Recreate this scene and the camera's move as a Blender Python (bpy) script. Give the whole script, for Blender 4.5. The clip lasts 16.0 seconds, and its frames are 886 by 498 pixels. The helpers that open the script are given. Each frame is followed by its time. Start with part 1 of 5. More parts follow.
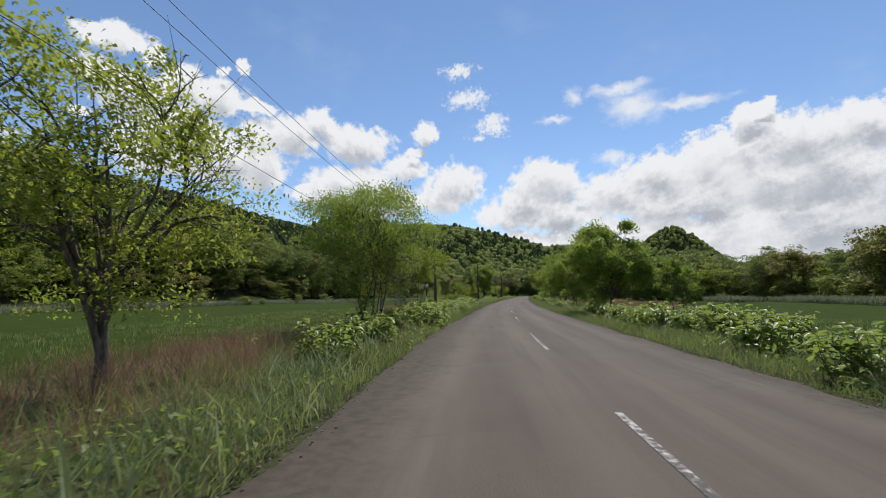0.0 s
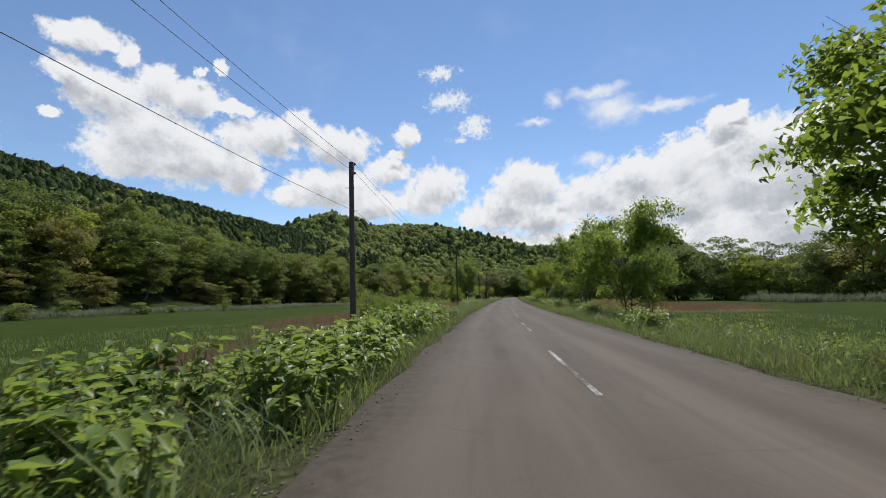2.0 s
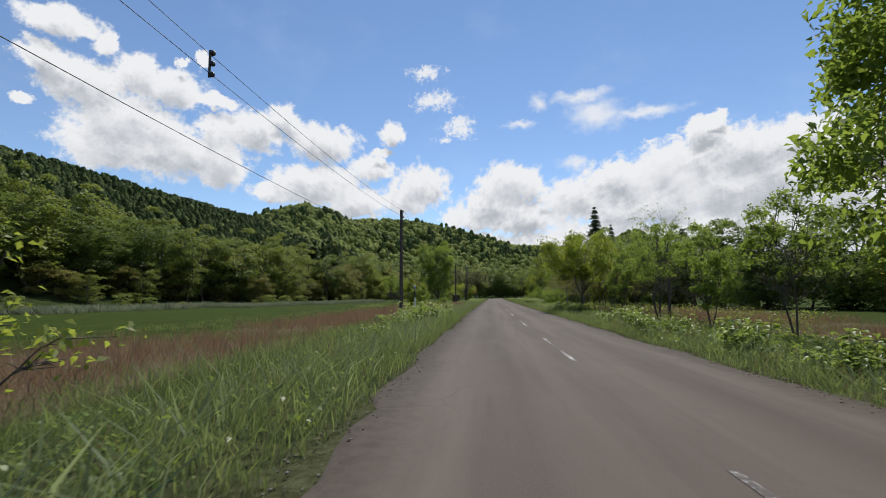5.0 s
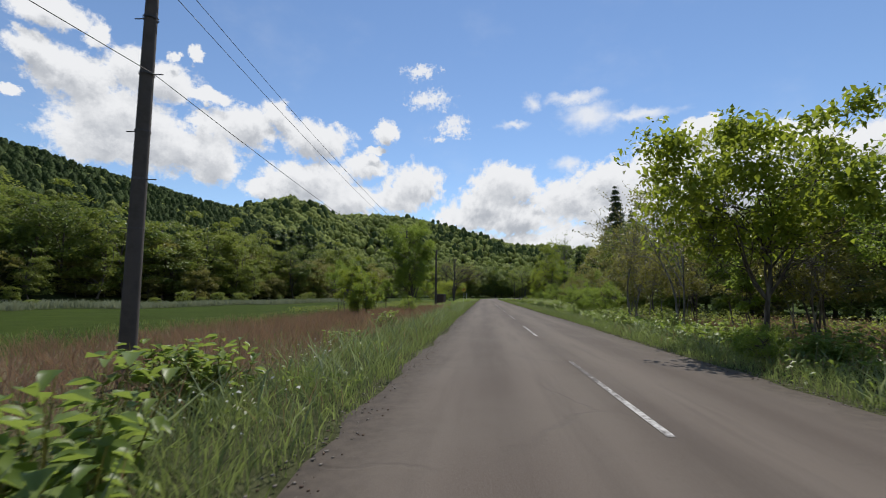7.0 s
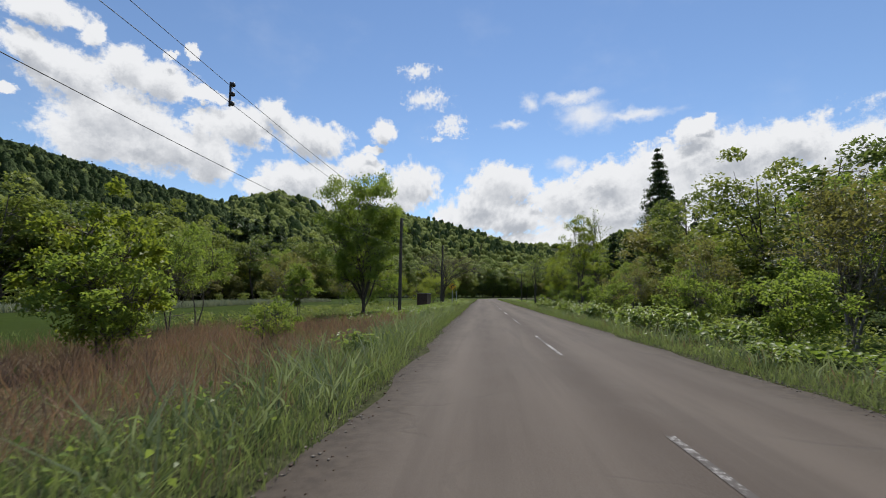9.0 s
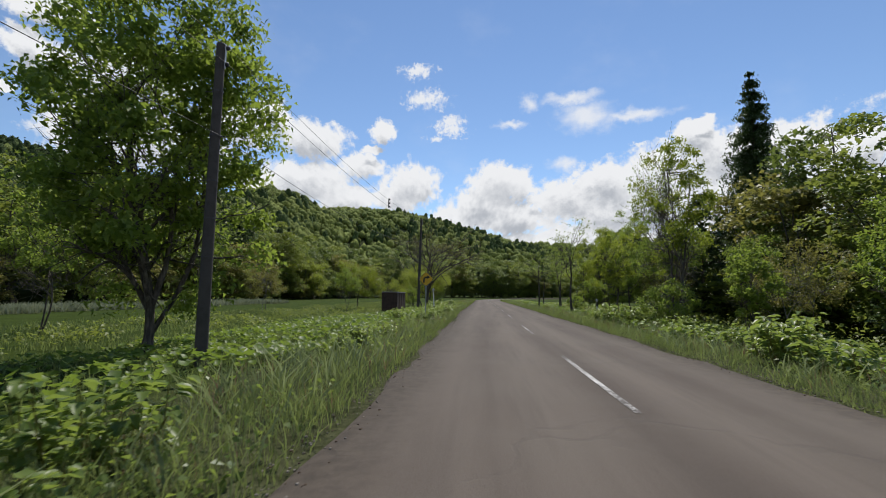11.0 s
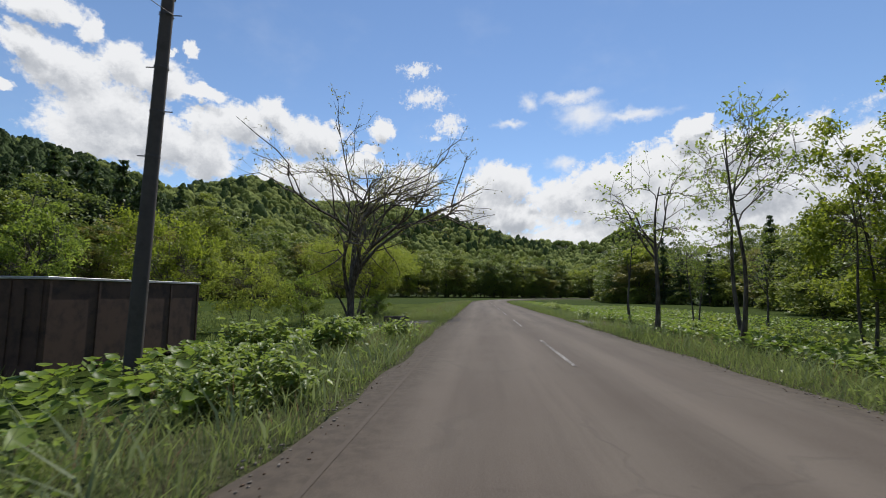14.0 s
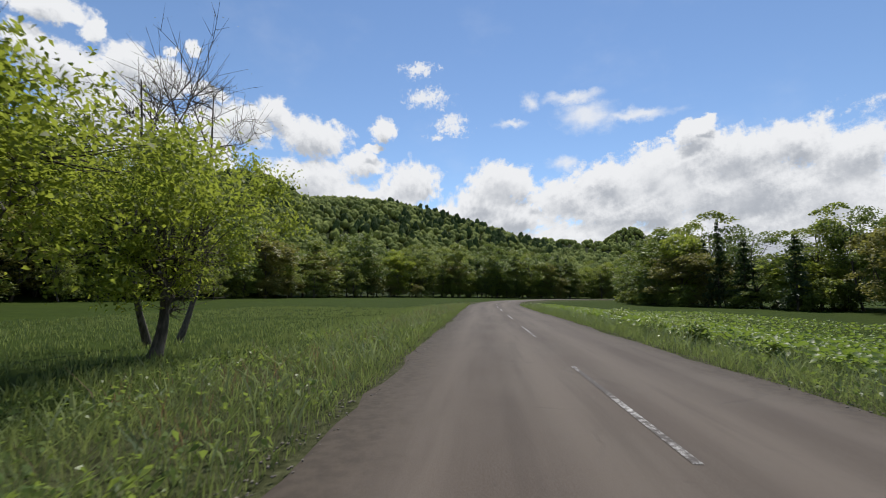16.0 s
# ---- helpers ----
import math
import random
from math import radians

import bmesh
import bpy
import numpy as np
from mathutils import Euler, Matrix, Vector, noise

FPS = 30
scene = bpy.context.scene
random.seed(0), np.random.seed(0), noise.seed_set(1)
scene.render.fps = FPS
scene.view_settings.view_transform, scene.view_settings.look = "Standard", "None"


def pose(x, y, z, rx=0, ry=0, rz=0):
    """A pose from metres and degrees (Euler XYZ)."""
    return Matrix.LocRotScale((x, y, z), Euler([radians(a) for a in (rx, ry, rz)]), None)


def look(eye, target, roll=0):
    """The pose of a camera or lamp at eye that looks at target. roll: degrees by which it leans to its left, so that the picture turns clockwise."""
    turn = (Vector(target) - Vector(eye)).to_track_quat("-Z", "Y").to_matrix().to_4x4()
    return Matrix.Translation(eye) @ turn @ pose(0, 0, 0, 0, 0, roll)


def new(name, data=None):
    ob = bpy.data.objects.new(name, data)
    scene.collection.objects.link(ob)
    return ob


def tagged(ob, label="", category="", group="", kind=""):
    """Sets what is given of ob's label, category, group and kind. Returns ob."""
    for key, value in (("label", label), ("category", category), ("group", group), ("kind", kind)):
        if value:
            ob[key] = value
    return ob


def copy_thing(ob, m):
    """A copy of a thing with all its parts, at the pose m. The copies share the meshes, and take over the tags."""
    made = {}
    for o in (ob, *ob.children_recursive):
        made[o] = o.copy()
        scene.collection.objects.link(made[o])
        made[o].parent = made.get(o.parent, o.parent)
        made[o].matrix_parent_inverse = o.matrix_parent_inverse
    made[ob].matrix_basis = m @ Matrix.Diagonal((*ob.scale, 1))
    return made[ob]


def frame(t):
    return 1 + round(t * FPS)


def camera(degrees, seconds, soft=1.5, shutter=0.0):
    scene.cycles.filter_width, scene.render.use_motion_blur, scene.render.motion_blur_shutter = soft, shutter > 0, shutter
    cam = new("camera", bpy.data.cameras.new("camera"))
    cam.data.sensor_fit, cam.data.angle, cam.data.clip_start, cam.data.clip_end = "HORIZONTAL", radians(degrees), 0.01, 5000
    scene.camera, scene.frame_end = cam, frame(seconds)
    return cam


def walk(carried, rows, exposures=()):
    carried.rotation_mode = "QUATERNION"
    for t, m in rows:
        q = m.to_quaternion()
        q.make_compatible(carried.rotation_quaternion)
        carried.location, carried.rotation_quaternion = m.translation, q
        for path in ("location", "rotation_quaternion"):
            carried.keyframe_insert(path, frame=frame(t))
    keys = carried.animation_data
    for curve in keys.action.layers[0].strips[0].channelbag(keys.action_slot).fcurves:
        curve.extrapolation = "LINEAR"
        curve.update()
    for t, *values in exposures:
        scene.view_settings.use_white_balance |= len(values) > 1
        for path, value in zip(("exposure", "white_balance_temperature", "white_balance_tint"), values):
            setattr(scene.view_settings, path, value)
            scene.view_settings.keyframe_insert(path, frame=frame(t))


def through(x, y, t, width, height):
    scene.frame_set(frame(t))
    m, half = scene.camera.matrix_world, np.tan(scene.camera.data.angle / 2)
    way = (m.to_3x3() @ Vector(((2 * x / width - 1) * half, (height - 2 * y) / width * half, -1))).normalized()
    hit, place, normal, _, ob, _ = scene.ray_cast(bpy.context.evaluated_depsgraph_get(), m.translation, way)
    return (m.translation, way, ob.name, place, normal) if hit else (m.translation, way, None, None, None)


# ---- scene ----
SPEED, EYE, LENS = 12.8, 1.28, 88.0
# seconds, turn, tilt and lean of the camera in degrees
TURNS = [
    (0.0, 0.0, 5.70, 0.4), (0.5, -0.5, 5.70, 0.6), (1.0, -1.0, 5.80, 0.8), (1.5, -1.6, 5.80, 1.1), (2.0, -2.1, 5.90, 1.1),
    (2.5, -2.6, 5.90, 1.0), (3.0, -3.05, 5.90, 0.8), (3.5, -3.4, 5.90, 0.7), (4.0, -3.75, 5.90, 0.5), (4.8, -4.25, 5.85, 0.2),
    (5.6, -4.75, 5.80, -0.1), (6.5, -5.2, 5.75, -0.4), (7.0, -5.35, 5.75, -0.5), (7.5, -5.5, 5.75, -0.5), (8.0, -5.6, 5.75, -0.6),
    (8.5, -5.65, 5.75, -0.6), (9.0, -5.7, 5.70, -0.55), (10.0, -5.75, 5.70, -0.6), (11.0, -5.8, 5.70, -0.65), (11.5, -5.85, 5.70, -0.7),
    (12.0, -5.9, 5.65, -0.8), (12.5, -5.95, 5.65, -0.8), (13.0, -5.95, 5.65, -0.8), (13.5, -5.95, 5.60, -0.75), (14.0, -5.95, 5.60, -0.75),
    (14.5, -5.9, 5.60, -0.9), (15.0, -5.85, 5.55, -0.9), (15.5, -5.85, 5.55, -0.9), (16.0, -5.8, 5.55, -0.9)]
AHEAD = 4.7  # the lens points this far to the left of the way it travels


# the road's course: station s in metres along the camera's way, lat in metres to its right
def heading(s):
    t = s / SPEED
    if s < 0:
        h = -0.08 * s
    elif t <= 16:
        h = float(np.interp(t, [r[0] for r in TURNS], [r[1] for r in TURNS]))
    else:
        h = -5.8 - np.degrees(max(0, min(s - 250, 200)) / 260.0)
    return radians(h)


S0, S1 = -160, 620
COURSE = [(0.0, 0.0)]
for i in range(S1 * 2):
    a, (px, py) = heading(i * 0.5 + 0.25), COURSE[-1]
    COURSE.append((px - math.sin(a) * 0.5, py + math.cos(a) * 0.5))
back = [(0.0, 0.0)]
for i in range(-S0 * 2):
    a, (px, py) = heading(-i * 0.5 - 0.25), back[-1]
    back.append((px + math.sin(a) * 0.5, py - math.cos(a) * 0.5))
COURSE = np.array(back[:0:-1] + COURSE)
STATIONS = np.arange(len(COURSE)) * 0.5 + S0
COURSE_A = np.array([heading(s) for s in STATIONS])


def way(s, lat=0.0):
    """World x and y of stations and offsets (numbers or arrays)."""
    x, y = np.interp(s, STATIONS, COURSE[:, 0]), np.interp(s, STATIONS, COURSE[:, 1])
    a = np.interp(s, STATIONS, COURSE_A)
    return x + np.cos(a) * lat, y + np.sin(a) * lat


def station_of(x, y):
    """Station and offset of world points (arrays)."""
    x, y = np.atleast_1d(x).astype(float), np.atleast_1d(y).astype(float)
    s, lat = np.empty(len(x)), np.empty(len(x))
    for k in range(0, len(x), 4000):
        d = (x[k:k + 4000, None] - COURSE[None, ::4, 0]) ** 2 + (y[k:k + 4000, None] - COURSE[None, ::4, 1]) ** 2
        j = d.argmin(1) * 4
        a = COURSE_A[j]
        dx, dy = x[k:k + 4000] - COURSE[j, 0], y[k:k + 4000] - COURSE[j, 1]
        s[k:k + 4000], lat[k:k + 4000] = STATIONS[j] - dx * np.sin(a) + dy * np.cos(a), dx * np.cos(a) + dy * np.sin(a)
    return s, lat


cam = camera(LENS, 16.0, 0.9, 0.06)
rows = []
for t, turn, tilt, lean in TURNS:
    cx, cy = way(t * SPEED)
    rows.append((t, pose(float(cx), float(cy), EYE, 90 + tilt, lean, turn + AHEAD)))
walk(cam, rows, [(0.0, 0.0), (16.0, 0.0)])

# ---- light ----
SUN_TURN, SUN_HEIGHT = 14.0, 56.0  # degrees to the right of +y, degrees up
sun = new("sun", bpy.data.lights.new("sun", "SUN"))
sun.data.energy, sun.data.angle, sun.data.color = 4.2, radians(0.53), (1.0, 0.955, 0.88)
sd = Vector((math.sin(radians(SUN_TURN)) * math.cos(radians(SUN_HEIGHT)), math.cos(radians(SUN_TURN)) * math.cos(radians(SUN_HEIGHT)), math.sin(radians(SUN_HEIGHT))))
sun.matrix_world = look(sd * 100, (0, 0, 0))

world = bpy.data.worlds.new("sky")
scene.world = world
world.use_nodes = True
wn, wl = world.node_tree.nodes, world.node_tree.links
wn.clear()


def math_node(nt, op, a, b=None, c=None):
    n = nt.nodes.new("ShaderNodeMath")
    n.operation = op
    for i, v in enumerate((a, b, c)):
        if v is None:
            continue
        if isinstance(v, (int, float)):
            n.inputs[i].default_value = v
        else:
            nt.links.new(v, n.inputs[i])
    return n.outputs[0]


# clouds: turn to the right, height, half width, half height in degrees
CLOUDS_LEFT = [
    (-41.8, 25.4, 2.8, 1.1), (-38.1, 24.6, 1.0, 0.9), (-42.3, 22.0, 2.1, 1.2), (-43.9, 18.0, 0.8, 0.5), (-39.3, 20.6, 3.2, 1.9), (-34.8, 22.8, 2.2, 1.3),
    (-32.2, 21.8, 3.1, 1.7), (-28.1, 21.4, 2.3, 0.7), (-35.7, 17.9, 4.4, 2.4), (-36.4, 15.3, 4.6, 2.1), (-30.7, 15.5, 5.7, 2.4), (-26.5, 14.7, 2.5, 2.1),
    (-27.6, 18.6, 1.5, 1.1), (-23.2, 18.8, 3.1, 1.9), (-19.9, 20.4, 1.7, 1.4), (-15.5, 18.1, 3.9, 1.8), (-15.6, 13.2, 5.1, 2.1), (-20.4, 12.2, 2.8, 1.0),
    (-11.1, 11.6, 3.6, 1.8), (-9.4, 15.6, 2.4, 1.3), (-8.3, 17.5, 1.2, 0.5), (-3.2, 13.7, 3.1, 2.1), (-4.9, 11.9, 2.8, 1.5), (-6.8, 19.6, 1.4, 1.1),
    (-31.1, 24.7, 0.6, 0.5), (-28.9, 25.4, 0.7, 0.8),
]
CLOUDS_RIGHT = [
    (8.1, 13.8, 3.2, 2.1), (10.9, 13.5, 1.4, 1.1), (6.4, 11.2, 4.1, 1.9), (9.3, 9.6, 4.5, 1.8), (3.3, 9.6, 3.2, 1.3), (13.2, 11.5, 1.4, 0.7),
    (16.4, 11.6, 4.0, 2.2), (21.6, 13.3, 4.1, 2.1), (27.4, 14.1, 4.9, 2.5), (33.5, 15.0, 4.1, 2.4), (38.9, 15.6, 2.9, 2.0), (43.1, 13.6, 3.4, 2.1),
    (34.3, 11.4, 9.6, 2.8), (23.1, 10.1, 8.0, 2.0), (41.7, 10.2, 4.6, 2.6), (30.3, 18.0, 1.7, 1.1), (31.4, 18.8, 0.8, 0.5),
]
HORIZON_BANK = [(5, 5.0, 14, 2.4), (20, 5.5, 14, 3.0), (-12, 5.5, 12, 2.0), (36, 6.5, 14, 4.0), (-75, 12, 20, 7), (70, 12, 20, 8)]
FLUFFS = [(-2.4, 26.8, 2.1, 0.8), (-1.4, 23.7, 2.6, 1.1), (1.9, 20.6, 2.0, 1.2), (-0.0, 19.2, 1.3, 0.5), (25.0, 17.1, 0.9, 0.3), (27.6, 17.3, 1.2, 0.3)]
WISPS = [
    (18.7, 21.0, 3.2, 1.6), (24.2, 20.6, 4.0, 0.7), (11.8, 23.1, 1.2, 1.1), (9.5, 20.7, 1.9, 0.5), (16.3, 15.7, 1.8, 1.0), (17.0, 23.2, 3.4, 0.7),
]
nt = world.node_tree
sky = wn.new("ShaderNodeTexSky")
sky.sky_type, sky.sun_disc = "NISHITA", False
sky.sun_elevation, sky.sun_rotation = radians(SUN_HEIGHT), radians(SUN_TURN)
sky.air_density, sky.dust_density, sky.ozone_density, sky.altitude = 1.0, 0.0, 3.0, 300
co = wn.new("ShaderNodeTexCoord")
sep = wn.new("ShaderNodeSeparateXYZ")
wl.new(co.outputs["Generated"], sep.inputs[0])
# the same weather goes on behind: the sky is folded at the sides
az = math_node(nt, "ARCTAN2", sep.outputs[0], math_node(nt, "ABSOLUTE", sep.outputs[1]))
el = math_node(nt, "ARCSINE", sep.outputs[2])
az, el = math_node(nt, "MULTIPLY", az, 180 / math.pi), math_node(nt, "MULTIPLY", el, 180 / math.pi)
flat = wn.new("ShaderNodeCombineXYZ")
wl.new(az, flat.inputs[0])
wl.new(el, flat.inputs[1])


def sky_noise(at, scale, detail, rough, stretch=1.0, shift=0.0):
    m = wn.new("ShaderNodeVectorMath")
    m.operation = "MULTIPLY_ADD"
    wl.new(at, m.inputs[0])
    m.inputs[1].default_value, m.inputs[2].default_value = (1, stretch, 1), (shift, shift * 0.7, 0)
    n = wn.new("ShaderNodeTexNoise")
    wl.new(m.outputs[0], n.inputs["Vector"])
    n.inputs["Scale"].default_value, n.inputs["Detail"].default_value, n.inputs["Roughness"].default_value = scale, detail, rough
    return n.outputs["Fac"]


def add_noise(field, noise_out, amount):
    return math_node(nt, "ADD", field, math_node(nt, "MULTIPLY", math_node(nt, "SUBTRACT", noise_out, 0.5), amount))


def ramp(nt, value, lo, hi):
    n = nt.nodes.new("ShaderNodeMapRange")
    n.interpolation_type = "SMOOTHSTEP"
    nt.links.new(value, n.inputs[0])
    n.inputs[1].default_value, n.inputs[2].default_value = lo, hi
    return n.outputs[0]


def puffs(a_w, e_w, items):
    best = None
    for a, e, ra, re in items:
        dx = math_node(nt, "MULTIPLY", math_node(nt, "SUBTRACT", a_w, a), 0.76 / ra)
        dy = math_node(nt, "MULTIPLY", math_node(nt, "SUBTRACT", e_w, e), 0.76 / re)
        d = math_node(nt, "SUBTRACT", 1.0, math_node(nt, "SQRT", math_node(nt, "ADD", math_node(nt, "MULTIPLY", dx, dx), math_node(nt, "MULTIPLY", dy, dy))))
        best = d if best is None else math_node(nt, "SMOOTH_MAX", best, d, 0.15)
    return best


def heaps(up):
    """How deep in a heaped cloud a direction lies, looked up that many degrees higher."""
    e2 = math_node(nt, "ADD", el, up)
    at = wn.new("ShaderNodeCombineXYZ")
    wl.new(az, at.inputs[0])
    wl.new(e2, at.inputs[1])
    at = at.outputs[0]
    a_w = add_noise(az, sky_noise(at, 0.5, 6, 0.6, 1.0, 31.0), 3.4)
    e_w = add_noise(e2, sky_noise(at, 0.5, 6, 0.6, 1.0, 77.0), 2.6)
    f = puffs(a_w, e_w, CLOUDS_LEFT + CLOUDS_RIGHT + HORIZON_BANK)
    return add_noise(add_noise(f, sky_noise(at, 0.32, 8, 0.6), 1.15), sky_noise(at, 1.3, 6, 0.65), 0.75), at, a_w, e_w


heap, here, az_w, el_w = heaps(0.0)
above = heaps(1.6)[0]
wisp = add_noise(puffs(az_w, el_w, WISPS), sky_noise(here, 0.3, 5, 0.5, 2.2), 1.0)
fluff = add_noise(add_noise(puffs(az_w, el_w, FLUFFS), sky_noise(here, 0.9, 8, 0.7), 2.6), sky_noise(here, 2.8, 5, 0.7, 1.0, 5.0), 1.6)
wisp_mask = math_node(nt, "MAXIMUM", math_node(nt, "MULTIPLY", ramp(nt, wisp, -0.1, 1.0), 0.85), math_node(nt, "MULTIPLY", ramp(nt, fluff, 0.0, 0.85), 0.9))
heap_mask = ramp(nt, heap, -0.1, 0.3)
veil = math_node(nt, "MULTIPLY", ramp(nt, sky_noise(here, 0.06, 5, 0.6, 1.5), 0.5, 0.8), 0.12)
mask = math_node(nt, "MAXIMUM", math_node(nt, "MAXIMUM", heap_mask, wisp_mask), veil)
core = math_node(nt, "MULTIPLY", ramp(nt, above, 0.05, 0.95), ramp(nt, sky_noise(here, 0.12, 6, 0.6, 1.0, 9.0), 0.25, 0.6))
tone = wn.new("ShaderNodeMix")
tone.data_type = "RGBA"
wl.new(core, tone.inputs["Factor"])
tone.inputs["A"].default_value, tone.inputs["B"].default_value = (7.6, 7.7, 7.9, 1), (3.9, 4.15, 4.6, 1)
both = wn.new("ShaderNodeMix")
both.data_type = "RGBA"
wl.new(mask, both.inputs["Factor"])
deep = wn.new("ShaderNodeMix")
deep.data_type, deep.blend_type = "RGBA", "MULTIPLY"
deep.inputs["Factor"].default_value = 1.0
wl.new(sky.outputs[0], deep.inputs["A"])
deep.inputs["B"].default_value = (1.1, 1.12, 1.15, 1)
wl.new(deep.outputs["Result"], both.inputs["A"])
wl.new(tone.outputs["Result"], both.inputs["B"])
bg = wn.new("ShaderNodeBackground")
wl.new(both.outputs["Result"], bg.inputs["Color"])
bg.inputs["Strength"].default_value = 0.112
wo = wn.new("ShaderNodeOutputWorld")
wl.new(bg.outputs[0], wo.inputs["Surface"])


# ---- materials ----
class Mat:
    """A node material with its Principled shader, and short ways to add noise and ramps."""

    def __init__(self, name, colour=(0.5, 0.5, 0.5), rough=0.7, metal=0.0):
        self.m = bpy.data.materials.new(name)
        self.m.use_nodes = True
        self.t = self.m.node_tree
        self.b = self.t.nodes["Principled BSDF"]
        self.b.inputs["Base Color"].default_value = (*colour, 1)
        self.b.inputs["Roughness"].default_value, self.b.inputs["Metallic"].default_value = rough, metal

    def node(self, kind, **kw):
        n = self.t.nodes.new(kind)
        for k, v in kw.items():
            n.inputs[k].default_value = v
        return n

    def link(self, a, b):
        self.t.links.new(a, b)

    def coords(self, which="Object", stretch=(1, 1, 1)):
        c = self.node("ShaderNodeTexCoord")
        v = self.node("ShaderNodeMapping")
        v.inputs["Scale"].default_value = stretch
        self.link(c.outputs[which], v.inputs["Vector"])
        return v.outputs[0]

    def noise(self, scale, detail=4, rough=0.55, vec=None, stretch=(1, 1, 1)):
        n = self.node("ShaderNodeTexNoise", Scale=scale, Detail=detail, Roughness=rough)
        self.link(vec if vec is not None else self.coords("Object", stretch), n.inputs["Vector"])
        return n.outputs["Fac"]

    def mix(self, fac, a, b):
        n = self.t.nodes.new("ShaderNodeMix")
        n.data_type = "RGBA"
        for sock, v in (("Factor", fac), ("A", a), ("B", b)):
            if isinstance(v, (int, float)):
                n.inputs[sock].default_value = v
            elif isinstance(v, tuple):
                n.inputs[sock].default_value = (*v, 1)
            else:
                self.link(v, n.inputs[sock])
        return n.outputs["Result"]

    def ramp(self, v, lo, hi):
        return ramp(self.t, v, lo, hi)

    def calc(self, op, a, b=None, c=None):
        return math_node(self.t, op, a, b, c)

    def colour(self, v):
        self.link(v, self.b.inputs["Base Color"])

    def bump(self, h, strength=0.4, dist=0.02):
        n = self.node("ShaderNodeBump", Strength=strength, Distance=dist)
        self.link(h, n.inputs["Height"])
        self.link(n.outputs[0], self.b.inputs["Normal"])


def leaf_mat(name, dark, light, through=0.5, gloss=0.5, patch=0.25, glow=1.08):
    """Thin leaves: shaded by their own tint, letting light through."""
    k = Mat(name, dark, gloss)
    g = k.node("ShaderNodeNewGeometry")
    oi = k.node("ShaderNodeObjectInfo")
    n = k.noise(patch, 2, 0.5)
    f = k.calc("ADD", k.calc("MULTIPLY", g.outputs["Random Per Island"], 0.5), k.calc("MULTIPLY", k.ramp(n, 0.3, 0.7), 0.35))
    f = k.calc("ADD", f, k.calc("MULTIPLY", oi.outputs["Random"], 0.15))
    col = k.mix(f, dark, light)
    k.colour(col)
    k.b.inputs["Specular IOR Level"].default_value = 0.3
    tr = k.node("ShaderNodeBsdfTranslucent")
    warm = k.mix(0.5, col, tuple(c * s for c, s in zip(light, (glow, glow, 0.75))))
    k.link(warm, tr.inputs["Color"])
    mx = k.node("ShaderNodeMixShader", Fac=through)
    k.link(k.b.outputs[0], mx.inputs[1])
    k.link(tr.outputs[0], mx.inputs[2])
    k.link(mx.outputs[0], k.t.nodes["Material Output"].inputs["Surface"])
    return k.m


LEAF = leaf_mat("leaf_green", (0.105, 0.145, 0.033), (0.28, 0.325, 0.07), 0.5)
LEAF_NEAR = leaf_mat("roadside_leaf", (0.085, 0.14, 0.03), (0.27, 0.345, 0.07), 0.6, 0.5, 0.4, 1.35)
LEAF_LIME = leaf_mat("lime_leaf", (0.11, 0.165, 0.022), (0.31, 0.36, 0.05), 0.56, 0.5, 0.4, 1.25)
LEAF_YELLOW = leaf_mat("leaf_yellow_green", (0.14, 0.19, 0.03), (0.34, 0.385, 0.072), 0.6, 0.5, 0.3, 1.3)
LEAF_DARK = leaf_mat("leaf_dark", (0.078, 0.118, 0.032), (0.2, 0.255, 0.062), 0.45)
LEAF_OLIVE = leaf_mat("leaf_olive", (0.135, 0.135, 0.04), (0.3, 0.285, 0.08), 0.45)
NEEDLE = leaf_mat("needles", (0.036, 0.064, 0.024), (0.085, 0.125, 0.042), 0.35)
KNOT = leaf_mat("knotweed_leaf", (0.088, 0.152, 0.036), (0.28, 0.35, 0.085), 0.5, 0.4, 0.6, 1.25)
BUTTERBUR = leaf_mat("butterbur_leaf", (0.09, 0.16, 0.026), (0.24, 0.32, 0.055), 0.5, 0.45, 0.4)
GRASS = leaf_mat("grass_blade", (0.078, 0.118, 0.036), (0.265, 0.315, 0.115), 0.5, 0.5, 0.5)
REED = leaf_mat("dry_reed", (0.11, 0.062, 0.04), (0.36, 0.23, 0.155), 0.35, 0.7, 0.3)


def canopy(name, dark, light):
    """Crowns seen from far off: each its own tint, shaded gaps in the foliage painted by noise."""
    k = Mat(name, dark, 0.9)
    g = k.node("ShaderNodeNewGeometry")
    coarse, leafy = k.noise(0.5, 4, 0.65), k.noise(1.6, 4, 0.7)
    # the fine noise also darkens the colour, as shade between clumps
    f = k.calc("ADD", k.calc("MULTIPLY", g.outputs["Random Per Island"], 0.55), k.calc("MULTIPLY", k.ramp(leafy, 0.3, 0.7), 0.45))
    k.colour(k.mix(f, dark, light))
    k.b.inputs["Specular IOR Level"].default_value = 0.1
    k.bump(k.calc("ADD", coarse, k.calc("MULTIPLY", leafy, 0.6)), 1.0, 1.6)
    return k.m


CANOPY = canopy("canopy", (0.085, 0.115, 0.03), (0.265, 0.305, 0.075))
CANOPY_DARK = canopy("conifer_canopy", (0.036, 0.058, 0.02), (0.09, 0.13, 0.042))


